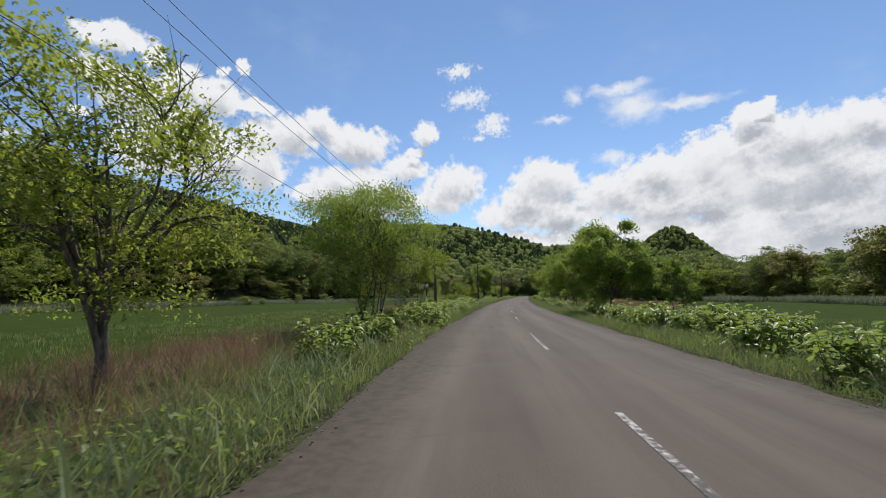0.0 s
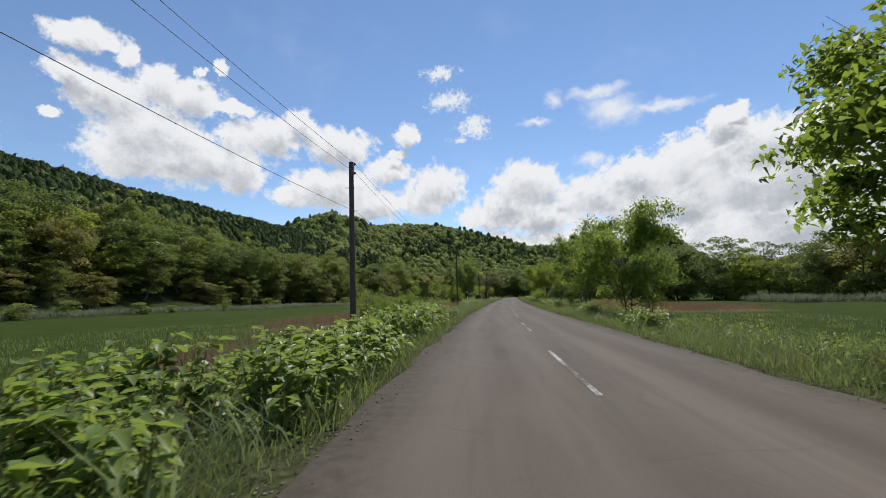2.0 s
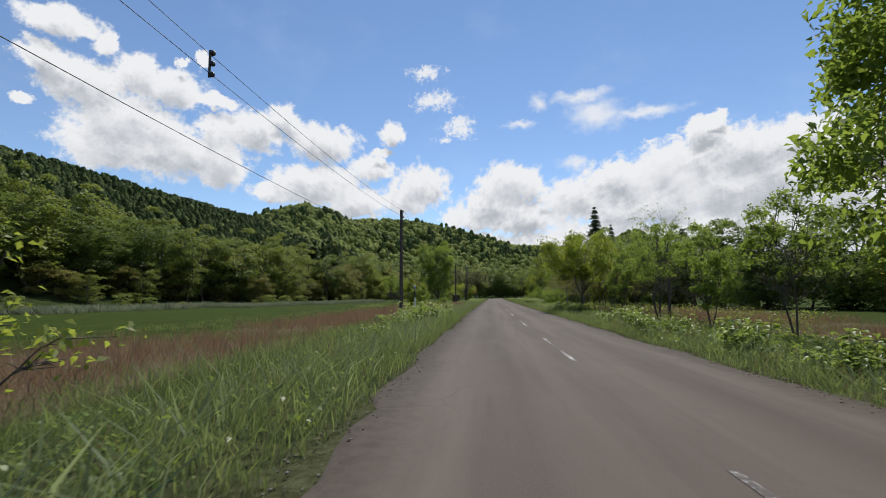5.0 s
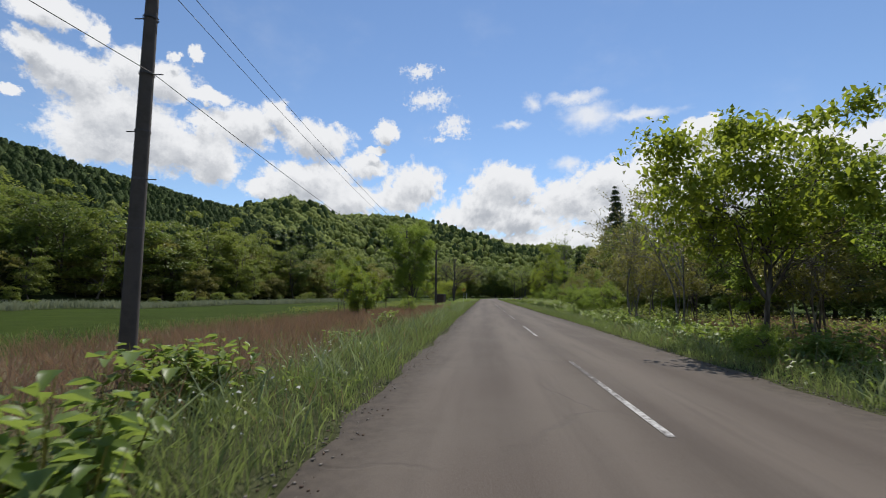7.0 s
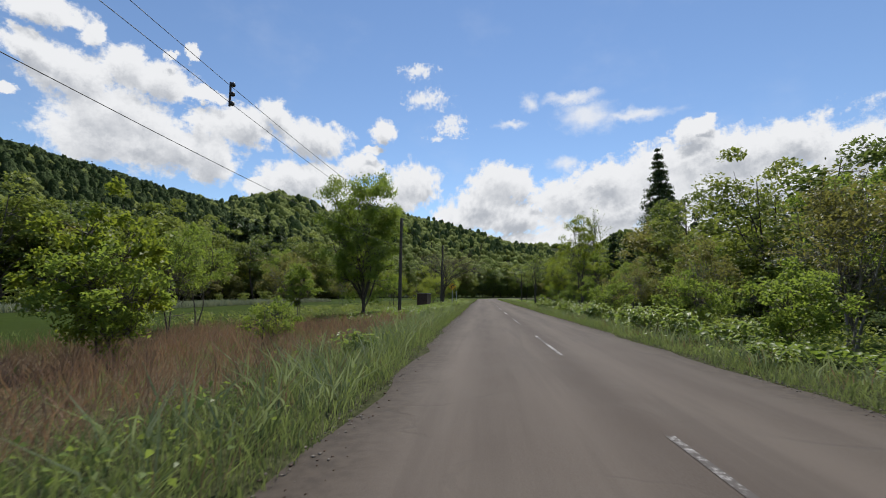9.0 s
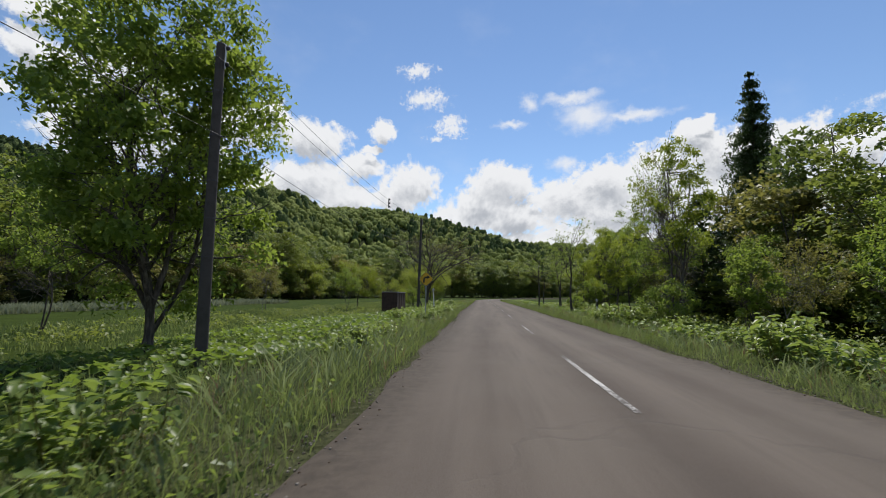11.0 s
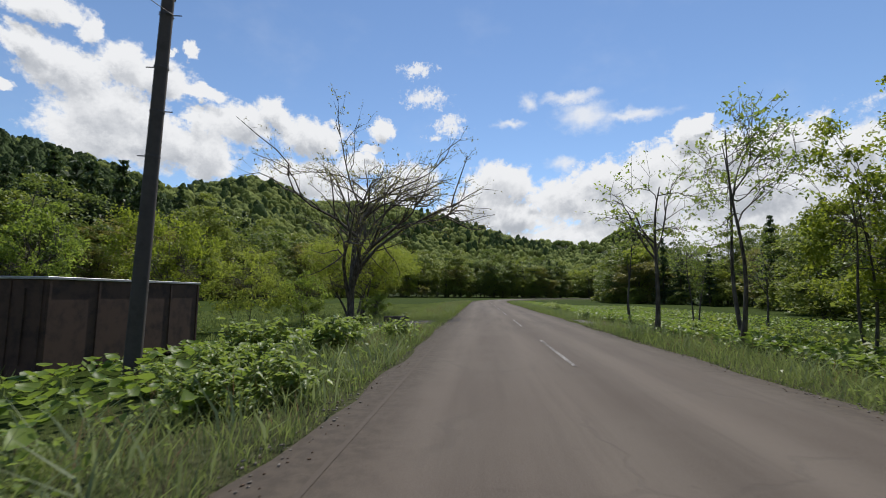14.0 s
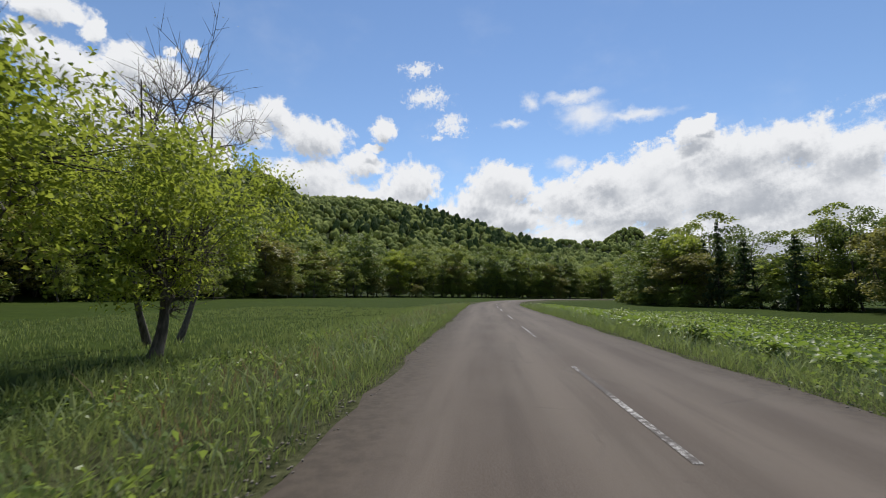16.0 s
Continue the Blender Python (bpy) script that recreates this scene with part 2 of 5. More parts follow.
def bark_mat(name, a, b):
    k = Mat(name, a, 0.9)
    n = k.noise(9, 6, 0.65, stretch=(1, 1, 0.25))
    k.colour(k.mix(k.ramp(n, 0.35, 0.7), a, b))
    k.bump(n, 0.6, 0.02)
    return k.m


BARK = bark_mat("bark", (0.045, 0.036, 0.028), (0.15, 0.13, 0.105))
BARK_PALE = bark_mat("pale_bark", (0.10, 0.09, 0.075), (0.27, 0.25, 0.22))


def asphalt():
    k = Mat("asphalt", (0.129, 0.123, 0.103), 0.88)
    uv = k.coords("UV")
    sp = k.node("ShaderNodeSeparateXYZ")
    k.link(uv, sp.inputs[0])
    lat, s = sp.outputs[0], sp.outputs[1]
    st = k.node("ShaderNodeCombineXYZ")
    k.link(lat, st.inputs[0])
    k.link(k.calc("MULTIPLY", s, 0.06), st.inputs[1])
    lanes = k.noise(0.9, 3, 0.5, st.outputs[0])
    patches = k.noise(0.45, 5, 0.6, uv)
    grain = k.noise(55, 3, 0.7, uv)
    streaks = k.noise(2.6, 3, 0.6, st.outputs[0])
    spots = k.noise(6, 5, 0.7, uv)
    # the wheels keep two paler tracks in each lane
    wheel = k.calc("MULTIPLY", k.calc("ADD", k.calc("COSINE", k.calc("MULTIPLY", k.calc("SUBTRACT", lat, 0.95), 4.19)), 1.0), 0.5)
    tone = k.calc("ADD", k.calc("MULTIPLY", wheel, 0.5), k.calc("MULTIPLY", k.ramp(lanes, 0.3, 0.7), 0.5))
    col = k.mix(tone, (0.073, 0.054, 0.041), (0.138, 0.11, 0.087))
    col = k.mix(k.calc("MULTIPLY", k.ramp(patches, 0.4, 0.7), 0.35), col, (0.132, 0.11, 0.087))
    col = k.mix(k.calc("MULTIPLY", k.ramp(grain, 0.35, 0.75), 0.4), col, (0.155, 0.134, 0.11))
    col = k.mix(k.calc("MULTIPLY", k.ramp(spots, 0.6, 0.75), 0.35), col, (0.058, 0.05, 0.042))
    col = k.mix(k.calc("MULTIPLY", k.ramp(streaks, 0.45, 0.7), 0.35), col, (0.066, 0.052, 0.041))
    # cracks: thin lines of a warped cell pattern, a few of them filled
    v = k.node("ShaderNodeTexVoronoi", Scale=0.35)
    v.feature = "DISTANCE_TO_EDGE"
    wob = k.node("ShaderNodeTexNoise", Scale=0.9, Detail=5)
    k.link(uv, wob.inputs["Vector"])
    ad = k.node("ShaderNodeVectorMath")
    ad.operation = "MULTIPLY_ADD"
    k.link(wob.outputs["Color"], ad.inputs[0])
    ad.inputs[1].default_value = (1.4, 1.4, 0)
    k.link(uv, ad.inputs[2])
    k.link(ad.outputs[0], v.inputs["Vector"])
    crack = k.calc("MULTIPLY", k.calc("SUBTRACT", 1.0, k.ramp(v.outputs["Distance"], 0.004, 0.02)), k.ramp(patches, 0.45, 0.6))
    col = k.mix(k.calc("MULTIPLY", crack, 0.14), col, (0.043, 0.039, 0.033))
    # crumbled, soiled edges
    edge = k.calc("ADD", k.calc("ABSOLUTE", k.calc("SUBTRACT", lat, 1.56)), k.calc("MULTIPLY", k.noise(0.8, 4, 0.6, uv), 0.9))
    soil = k.mix(k.ramp(spots, 0.35, 0.65), (0.048, 0.037, 0.027), (0.088, 0.069, 0.05))
    col = k.mix(k.calc("MULTIPLY", k.ramp(edge, 2.35, 3.3), 0.75), col, soil)
    k.colour(col)
    k.bump(k.calc("ADD", grain, k.calc("MULTIPLY", crack, -1.0)), 0.35, 0.01)
    k.b.inputs["Specular IOR Level"].default_value = 0.25
    return k.m


ASPHALT = asphalt()


def paint(lo=0.37, hi=0.56, fresh=(0.62, 0.61, 0.58), bare=(0.105, 0.092, 0.082)):
    k = Mat("worn_road_paint", (0.7, 0.69, 0.66), 0.7)
    w = k.calc("ADD", k.calc("MULTIPLY", k.noise(14, 5, 0.7), 0.6), k.calc("MULTIPLY", k.noise(0.35, 3, 0.5), 0.5))
    k.colour(k.mix(k.ramp(w, lo, hi), fresh, bare))
    k.b.inputs["Specular IOR Level"].default_value, k.b.inputs["Roughness"].default_value = 0.2, 0.9
    return k.m


PAINT = paint(0.4, 0.6, (0.6, 0.58, 0.54))
PAINT_FAINT = paint(0.3, 0.5, (0.135, 0.112, 0.09), (0.09, 0.072, 0.057))


def ground_mat():
    k = Mat("ground_cover", (0.05, 0.09, 0.02), 0.95)
    at = k.node("ShaderNodeAttribute")
    at.attribute_name = "cover"
    sp = k.node("ShaderNodeSeparateColor")
    k.link(at.outputs["Color"], sp.inputs[0])
    fine, mid, wide = k.noise(7, 6, 0.7), k.noise(0.6, 5, 0.6), k.noise(0.05, 4, 0.6)
    col = k.mix(k.ramp(mid, 0.3, 0.7), (0.026, 0.043, 0.006), (0.046, 0.07, 0.01))
    col = k.mix(k.calc("MULTIPLY", k.ramp(wide, 0.4, 0.65), 0.6), col, (0.034, 0.052, 0.009))
    col = k.mix(k.calc("MULTIPLY", k.ramp(fine, 0.4, 0.75), 0.35), col, (0.062, 0.08, 0.018))
    reed = k.mix(k.ramp(fine, 0.35, 0.7), (0.09, 0.064, 0.038), (0.21, 0.155, 0.095))
    verge = k.mix(k.ramp(fine, 0.35, 0.7), (0.045, 0.05, 0.02), (0.1, 0.105, 0.05))
    wood = k.mix(k.ramp(mid, 0.35, 0.7), (0.02, 0.03, 0.01), (0.05, 0.06, 0.02))
    col = k.mix(sp.outputs[0], col, reed)
    col = k.mix(sp.outputs[1], col, verge)
    col = k.mix(sp.outputs[2], col, wood)
    k.colour(col)
    k.bump(k.calc("ADD", fine, mid), 0.8, 0.1)
    k.b.inputs["Specular IOR Level"].default_value = 0.05
    return k.m


GROUND = ground_mat()


def plain(name, colour, rough=0.6, metal=0.0, scale=8, other=None, mixin=0.5):
    k = Mat(name, colour, rough, metal)
    other = other or tuple(c * 0.55 for c in colour)
    n = k.noise(scale, 6, 0.65)
    k.colour(k.mix(k.calc("MULTIPLY", k.ramp(n, 0.42, 0.7), mixin), colour, other))
    k.bump(n, 0.15, 0.01)
    return k.m


POLE_WOOD = plain("weathered_pole", (0.075, 0.064, 0.056), 0.85, 0, 5, (0.05, 0.042, 0.036), 0.8)
STEEL = plain("galvanised_steel", (0.42, 0.43, 0.44), 0.5, 0.6)
WIRE = plain("wire_sheath", (0.02, 0.02, 0.022), 0.6)
WHITE_PAINT = plain("white_paint", (0.72, 0.72, 0.7), 0.5, 0, 10, (0.4, 0.36, 0.3), 0.5)
RED_PAINT = plain("red_paint", (0.35, 0.05, 0.035), 0.5, 0, 10, (0.2, 0.06, 0.04), 0.6)
YELLOW_PAINT = plain("sign_yellow", (0.72, 0.40, 0.015), 0.45, 0, 3, (0.5, 0.28, 0.03), 0.5)
DARK_PAINT = plain("weathered_dark_paint", (0.05, 0.045, 0.045), 0.6, 0, 10, (0.12, 0.1, 0.09), 0.6)
BLACK_PAINT = plain("sign_black", (0.02, 0.02, 0.022), 0.5)
RUST = plain("rusty_sheet", (0.085, 0.05, 0.036), 0.85, 0.1, 3, (0.035, 0.022, 0.018), 0.9)
CONCRETE = plain("concrete", (0.078, 0.064, 0.052), 0.9, 0, 2.5, (0.048, 0.042, 0.033), 0.95)


# ---- building blocks ----
def mesh_of(name, verts, quads=None, tris=None, mats=(), smooth=False):
    """A mesh from arrays of corners and of four- and three-cornered faces."""
    me = bpy.data.meshes.new(name)
    verts = np.asarray(verts, np.float32).reshape(-1, 3)
    quads = np.zeros((0, 4), np.int32) if quads is None else np.asarray(quads, np.int32).reshape(-1, 4)
    tris = np.zeros((0, 3), np.int32) if tris is None else np.asarray(tris, np.int32).reshape(-1, 3)
    me.vertices.add(len(verts))
    me.vertices.foreach_set("co", verts.ravel())
    loops = np.concatenate([quads.ravel(), tris.ravel()])
    me.loops.add(len(loops))
    me.loops.foreach_set("vertex_index", loops)
    me.polygons.add(len(quads) + len(tris))
    starts = np.concatenate([np.arange(len(quads)) * 4, len(quads) * 4 + np.arange(len(tris)) * 3]).astype(np.int32)
    me.polygons.foreach_set("loop_start", starts)
    if smooth:
        me.polygons.foreach_set("use_smooth", np.ones(len(starts), bool))
    for m in mats:
        me.materials.append(m)
    me.update(calc_edges=True)
    return me


def part(name, data, material, parent, label=""):
    """Links a bmesh or mesh as one mesh object under a thing or a part."""
    if isinstance(data, bmesh.types.BMesh):
        me = bpy.data.meshes.new(name)
        data.to_mesh(me)
        data.free()
    else:
        me = data
    if not me.materials:
        me.materials.append(material)
    ob = new(name, me)
    ob.parent = parent
    return tagged(ob, label)


def empty(name, m):
    ob = new(name)
    ob.empty_display_size = 0.2
    ob.matrix_world = m
    return ob


def tube(points, radii, sides=6, cap=True):
    """Corners and quads of a round tube along points."""
    p = np.asarray(points, float)
    n = len(p)
    d = np.gradient(p, axis=0)
    d /= np.linalg.norm(d, axis=1)[:, None] + 1e-9
    ref = np.where(np.abs(d[:, 2:3]) > 0.9, np.array([[1.0, 0, 0]]), np.array([[0, 0, 1.0]]))
    u = np.cross(d, ref)
    u /= np.linalg.norm(u, axis=1)[:, None] + 1e-9
    v = np.cross(d, u)
    a = np.arange(sides) * 2 * math.pi / sides
    r = np.asarray(radii, float)[:, None, None]
    ring = p[:, None, :] + r * (np.cos(a)[None, :, None] * u[:, None, :] + np.sin(a)[None, :, None] * v[:, None, :])
    i, j = np.meshgrid(np.arange(n - 1), np.arange(sides), indexing="ij")
    q = np.stack([i * sides + j, i * sides + (j + 1) % sides, (i + 1) * sides + (j + 1) % sides, (i + 1) * sides + j], -1).reshape(-1, 4)
    return ring.reshape(-1, 3), q


def joined(pieces):
    vs, qs, k = [], [], 0
    for v, q in pieces:
        vs.append(v)
        qs.append(q + k)
        k += len(v)
    return np.concatenate(vs), np.concatenate(qs)


def leaf_quads(rng, centres, size, up=0.5, aspect=0.55, droop=0.25):
    """Pointed leaves of four corners each round the given centres, facing mostly up."""
    n = len(centres)
    nrm = rng.normal(size=(n, 3))
    nrm[:, 2] = np.abs(nrm[:, 2]) + up
    nrm /= np.linalg.norm(nrm, axis=1)[:, None]
    t = rng.normal(size=(n, 3))
    t -= (t * nrm).sum(1)[:, None] * nrm
    t /= np.linalg.norm(t, axis=1)[:, None]
    b = np.cross(nrm, t)
    s = size * rng.uniform(0.6, 1.35, n)[:, None]
    base, tip = centres - t * s * 0.5, centres + t * s * 0.5 - np.array([0, 0, 1]) * s * droop
    mid = centres - t * s * 0.08 + nrm * s * 0.06
    v = np.stack([base, mid - b * s * aspect * 0.5, tip, mid + b * s * aspect * 0.5], 1).reshape(-1, 3)
    return v, np.arange(n * 4).reshape(-1, 4)


def curve_points(rng, a, b, n, bend, lift=0.0):
    """A bent line from a to b."""
    f = np.linspace(0, 1, n)[:, None]
    L = np.linalg.norm(b - a)
    off = rng.normal(size=3) * bend * L
    off2 = rng.normal(size=3) * bend * L * 0.5
    p = a + (b - a) * f + np.sin(f * math.pi) * off + np.sin(f * 2 * math.pi) * off2
    p[:, 2] += (np.sin(f * math.pi) * lift * L)[:, 0]
    return p


def grow(rng, height, spread, low, stems=1, limbs=8, subs=6, twigs=5, girth=None, lift=0.12, flat=0.0, first=0.28, bend=0.06, fine=True, sub_sides=4, rise=0.0, reach=0.66):
    """Branches of a tree: tubes and the twigs that carry the leaves. low: the crown's lowest part as a share of the height."""
    girth = girth or height * 0.016
    zc, rz = height * (0.46 + low / 2), height * (1 - low) * 0.62
    tubes, tw = [], []
    lobes = rng.uniform(0, 6.28, 2)

    def target(k):
        d = rng.normal(size=3)
        d[2] = (abs(d[2]) if rise else d[2]) * (0.9 - flat) + 0.15 - rise * 0.12
        d /= np.linalg.norm(d)
        lobe = 1 + 0.14 * math.sin(3 * math.atan2(d[1], d[0]) + lobes[0]) + 0.08 * math.sin(2.3 * d[2] * 3 + lobes[1])
        rr = k * rng.uniform(0.62, 1.05) * lobe
        return np.array([d[0] * spread * rr, d[1] * spread * rr, zc + d[2] * rz * rr])

    for st in range(stems):
        ang = rng.uniform(0, 6.28)
        foot = np.array([math.cos(ang), math.sin(ang), 0]) * (0.0 if stems == 1 else girth * 2.2)
        foot[2] = -0.25
        head = np.array([rng.normal() * spread * 0.12, rng.normal() * spread * 0.12, height * rng.uniform(0.72, 0.86)])
        if stems > 1:
            head[:2] += np.array([math.cos(ang), math.sin(ang)]) * spread * 0.38
        trunk = curve_points(rng, foot, head, 9, 0.035)
        g = girth * (1 if stems == 1 else 0.62)
        rad = g * (1 - 0.82 * np.linspace(0, 1, 9) ** 0.8)
        rad[0] *= 1.35
        tubes.append(tube(trunk, rad, 8))
        for li in range(max(3, limbs // stems)):
            f = rng.uniform(first + low * 0.3, 0.98)
            a = trunk[0] + 0
            k = f * 8
            i0 = min(int(k), 7)
            a = trunk[i0] + (trunk[i0 + 1] - trunk[i0]) * (k - i0)
            b = target(reach)
            if b[2] < a[2] * 0.75:
                b[2] = a[2] * 0.75 + rng.uniform(0, 0.6)
            limb = curve_points(rng, a, b, 7, bend, lift)
            r0 = g * (1 - 0.75 * f) * 0.62
            tubes.append(tube(limb, r0 * (1 - 0.8 * np.linspace(0, 1, 7)), 6) if fine else tube(limb[::2], r0 * (1 - 0.8 * np.linspace(0, 1, 4)), 4))
            for si in range(subs):
                j = rng.uniform(1.5, 5.9)
                j0 = int(j)
                a2 = limb[j0] + (limb[j0 + 1] - limb[j0]) * (j - j0)
                d = limb[j0 + 1] - limb[j0]
                d = d / (np.linalg.norm(d) + 1e-6)
                out = np.array([a2[0], a2[1], (a2[2] - zc) * 0.7])
                d = d * 0.55 + out / (np.linalg.norm(out) + 1e-6) * 0.45 + rng.normal(size=3) * 0.5 + np.array([0, 0, 0.18])
                d = d / (np.linalg.norm(d) + 1e-6) * np.linalg.norm(b - a) * rng.uniform(0.25, 0.48)
                sub = curve_points(rng, a2, a2 + d, 5, bend * 1.3, lift * 0.8)
                tubes.append(tube(sub, max(r0 * 0.4, 0.012) * (1 - 0.75 * np.linspace(0, 1, 5)), sub_sides)) if fine else None
                for ti in range(twigs):
                    j = rng.uniform(0.8, 3.95)
                    j0 = int(j)
                    a3 = sub[j0] + (sub[j0 + 1] - sub[j0]) * (j - j0)
                    d3 = d / (np.linalg.norm(d) + 1e-6) * 0.5 + rng.normal(size=3) * 0.55 + np.array([0, 0, 0.25])
                    tw_len = rng.uniform(0.35, 0.95) * min(1.0, height / 6)
                    t3 = np.stack([a3, a3 + d3 * tw_len * 0.5, a3 + d3 * tw_len])
                    if fine:
                        tubes.append(tube(t3[::2], [0.010, 0.004], 3))
                    tw.append(t3)
    return joined(tubes), np.array(tw)


def carried(rng, wood, tw, own, girth):
    """The wood with a thin bough added from the nearest twig to each spray of foliage."""
    boughs = [wood]
    for c in own:
        a = tw[np.linalg.norm(tw[:, 0] - c, axis=1).argmin(), 0]
        boughs.append(tube(curve_points(rng, a, c, 4, 0.06, 0.08), girth * np.linspace(1, 0.3, 4), 3))
    return joined(boughs)


def tree_mesh(seed, height, spread, low, leaves=20, size=0.17, scatter=0.22, tips=False, pads=0, **kw):
    """Meshes for a tree's wood and leaves."""
    rng = np.random.default_rng(seed)
    inside = 0.76 if pads else 1.0
    wood, tw = grow(rng, height * inside, spread * inside, low, **kw)
    n = len(tw)
    if pads:
        # layered sprays of foliage, thicker towards the outside of the crown
        d = rng.normal(size=(pads, 3))
        d /= np.linalg.norm(d, axis=1)[:, None]
        lobe = 0.92 + 0.14 * np.sin(3 * np.arctan2(d[:, 1], d[:, 0]) + seed) + 0.08 * np.sin(5 * d[:, 2] + seed)
        far = rng.uniform(0.12, 1.0, pads) ** 0.42 * lobe
        own = np.array([0, 0, height * (1 + low) / 2]) + d * far[:, None] * np.array([spread * 0.86, spread * 0.86, height * (1 - low) / 2 * 0.93])
        wide = spread * rng.uniform(0.13, 0.27, pads)
        e = rng.normal(size=(pads, leaves, 3))
        e /= np.linalg.norm(e, axis=2)[..., None]
        e *= rng.uniform(0.2, 1.05, (pads, leaves, 1)) * wide[:, None, None] * np.array([1, 1, 0.72])
        e[..., 2] -= 0.3 * (e[..., 0] ** 2 + e[..., 1] ** 2) / wide[:, None]
        return carried(rng, wood, tw, own, 0.016), leaf_quads(rng, (own[:, None] + e).reshape(-1, 3), size, 0.35, 0.6, 0.35)
    if tips:
        pick = np.arange(n).repeat(leaves)
    else:
        mid, half = height * (0.46 + low / 2), height * (1 - low) * 0.62
        out = np.linalg.norm((tw[:, 2] - np.array([0, 0, mid])) / np.array([spread, spread, half]), axis=1)
        share = np.clip((out - 0.3) / 0.5, 0.15, 1.5) * rng.random(n) ** 2
        pick = rng.choice(n, n * leaves, p=share / share.sum())
    f = rng.uniform(0.6 if tips else 0.1, 1.05, n * leaves)
    p = tw[pick, 0] + (tw[pick, 2] - tw[pick, 0]) * f[:, None]
    p = p + rng.normal(size=p.shape) * np.array([1.2, 1.2, 0.45]) * scatter * (0.5 if tips else 1.0)
    lv, lq = leaf_quads(rng, p.reshape(-1, 3), size)
    return wood, (lv, lq)


def thing_tree(name, label, wood, leaves, bark, leaf, category="tree"):
    root = empty(name, pose(0, 0, 0))
    part("trunk", mesh_of("trunk", wood[0], wood[1], smooth=True), bark, root)
    if leaves is not None:
        part("crown", mesh_of("crown", leaves[0], leaves[1]), leaf, root)
    return tagged(root, label, category)


# ---- ground ----
def lump(x, y, cx, cy, ax, ay, turn, h, p=1.0):
    c, s = math.cos(turn), math.sin(turn)
    u, v = ((x - cx) * c + (y - cy) * s) / ax, (-(x - cx) * s + (y - cy) * c) / ay
    return h * np.exp(-np.power(u * u + v * v, p))


def wave(x, y, k, seed):
    rng = np.random.default_rng(seed)
    z = 0
    for i in range(5):
        a, ph = rng.uniform(0, 6.28), rng.uniform(0, 6.28)
        z = z + np.sin((x * math.cos(a) + y * math.sin(a)) * k * (0.6 + 0.35 * i) + ph) / (1 + 0.5 * i)
    return z / 2.3


# crest of the ridge that follows the road's left and then crosses ahead: station, offset, height
CREST = [(-300, -200, 49), (100, -172, 47), (200, -168, 48), (260, -160, 49), (330, -150, 51), (400, -152, 50), (480, -172, 42), (620, -230, 34)]


def straight(s, lat):
    """World place by the road's straight stretch, carried on past its bend."""
    if s < 205:
        return way(s, lat)
    (x, y), a = way(205.0, 0.0), heading(204.9)
    return x - math.sin(a) * (s - 205) + math.cos(a) * lat, y + math.cos(a) * (s - 205) + math.sin(a) * lat


CREST_XY = np.array([straight(s, l) for s, l, h in CREST], float)


def ridge_height(x, y):
    best, side, high = np.full(x.shape, 1e9), np.zeros(x.shape), np.zeros(x.shape)
    for k in range(len(CREST) - 1):
        a, b = CREST_XY[k], CREST_XY[k + 1]
        d = b - a
        u = np.clip(((x - a[0]) * d[0] + (y - a[1]) * d[1]) / d.dot(d), 0, 1)
        px, py = x - a[0] - u * d[0], y - a[1] - u * d[1]
        r = np.hypot(px, py)
        near = r < best
        best = np.where(near, r, best)
        side = np.where(near, np.sign(d[0] * py - d[1] * px), side)
        high = np.where(near, CREST[k][2] + u * (CREST[k + 1][2] - CREST[k][2]), high)
    f = np.clip(1 - best / 92, 0, 1)
    rise = np.where(side > 0, 1 + 0.05 * np.sin(best / 40), f * f * (3 - 2 * f))
    return high * rise * (0.93 + 0.09 * wave(x, y, 0.014, 3))


def hill_height(x, y):
    """The wooded ridges: one along the left of the valley, others closing it ahead and to the right."""
    far = lump(x, y, -165, 660, 170, 130, 0, 62) + lump(x, y, -95, 850, 330, 150, -0.1, 108) + lump(x, y, -60, 1250, 420, 260, 0.1, 90) + lump(x, y, 430, 1350, 380, 240, -0.1, 98)
    right = lump(x, y, 640, 760, 240, 330, 0.2, 62) + lump(x, y, 1124, 2782, 310, 310, 0, 375, 0.9) + lump(x, y, 430, 200, 180, 380, 0, 36)
    return np.maximum(ridge_height(x, y), 0) + far + right


def ground_height(x, y):
    x, y = np.asarray(x, float), np.asarray(y, float)
    s, lat = station_of(x.ravel(), y.ravel())
    s, lat = s.reshape(x.shape), lat.reshape(x.shape)
    off = np.maximum(np.maximum(-1.5 - lat, lat - 4.65), 0)
    z = -0.05 - 0.10 * np.clip(off / 1.5, 0, 1) - 0.25 * np.clip((off - 1.5) / 4, 0, 1) - 0.35 * np.clip((off - 5) / 5, 0, 1)
    z = z + 0.05 * wave(x, y, 0.5, 7) * np.clip(off / 2, 0, 1)
    keep = np.clip((off - 14) / 60, 0, 1)
    hh = hill_height(x, y)
    return z + hh * keep


xs = np.unique(np.concatenate([np.linspace(-4000, -400, 13), np.linspace(-400, -60, 35), np.linspace(-60, -14, 30), np.arange(-14, 45.01, 0.8), np.linspace(45, 120, 32), np.linspace(120, 700, 30), np.linspace(700, 1700, 26), np.linspace(1700, 4000, 8)]))
ys = np.unique(np.concatenate([np.linspace(-3000, -160, 8), np.linspace(-160, -20, 30), np.arange(-20, 320, 1.6), np.linspace(320, 1200, 60), np.linspace(1200, 3300, 42), np.linspace(3300, 4900, 5)]))
gx, gy = np.meshgrid(xs, ys)
gz = ground_height(gx, gy)
nx, ny = len(xs), len(ys)
qi, qj = np.meshgrid(np.arange(nx - 1), np.arange(ny - 1))
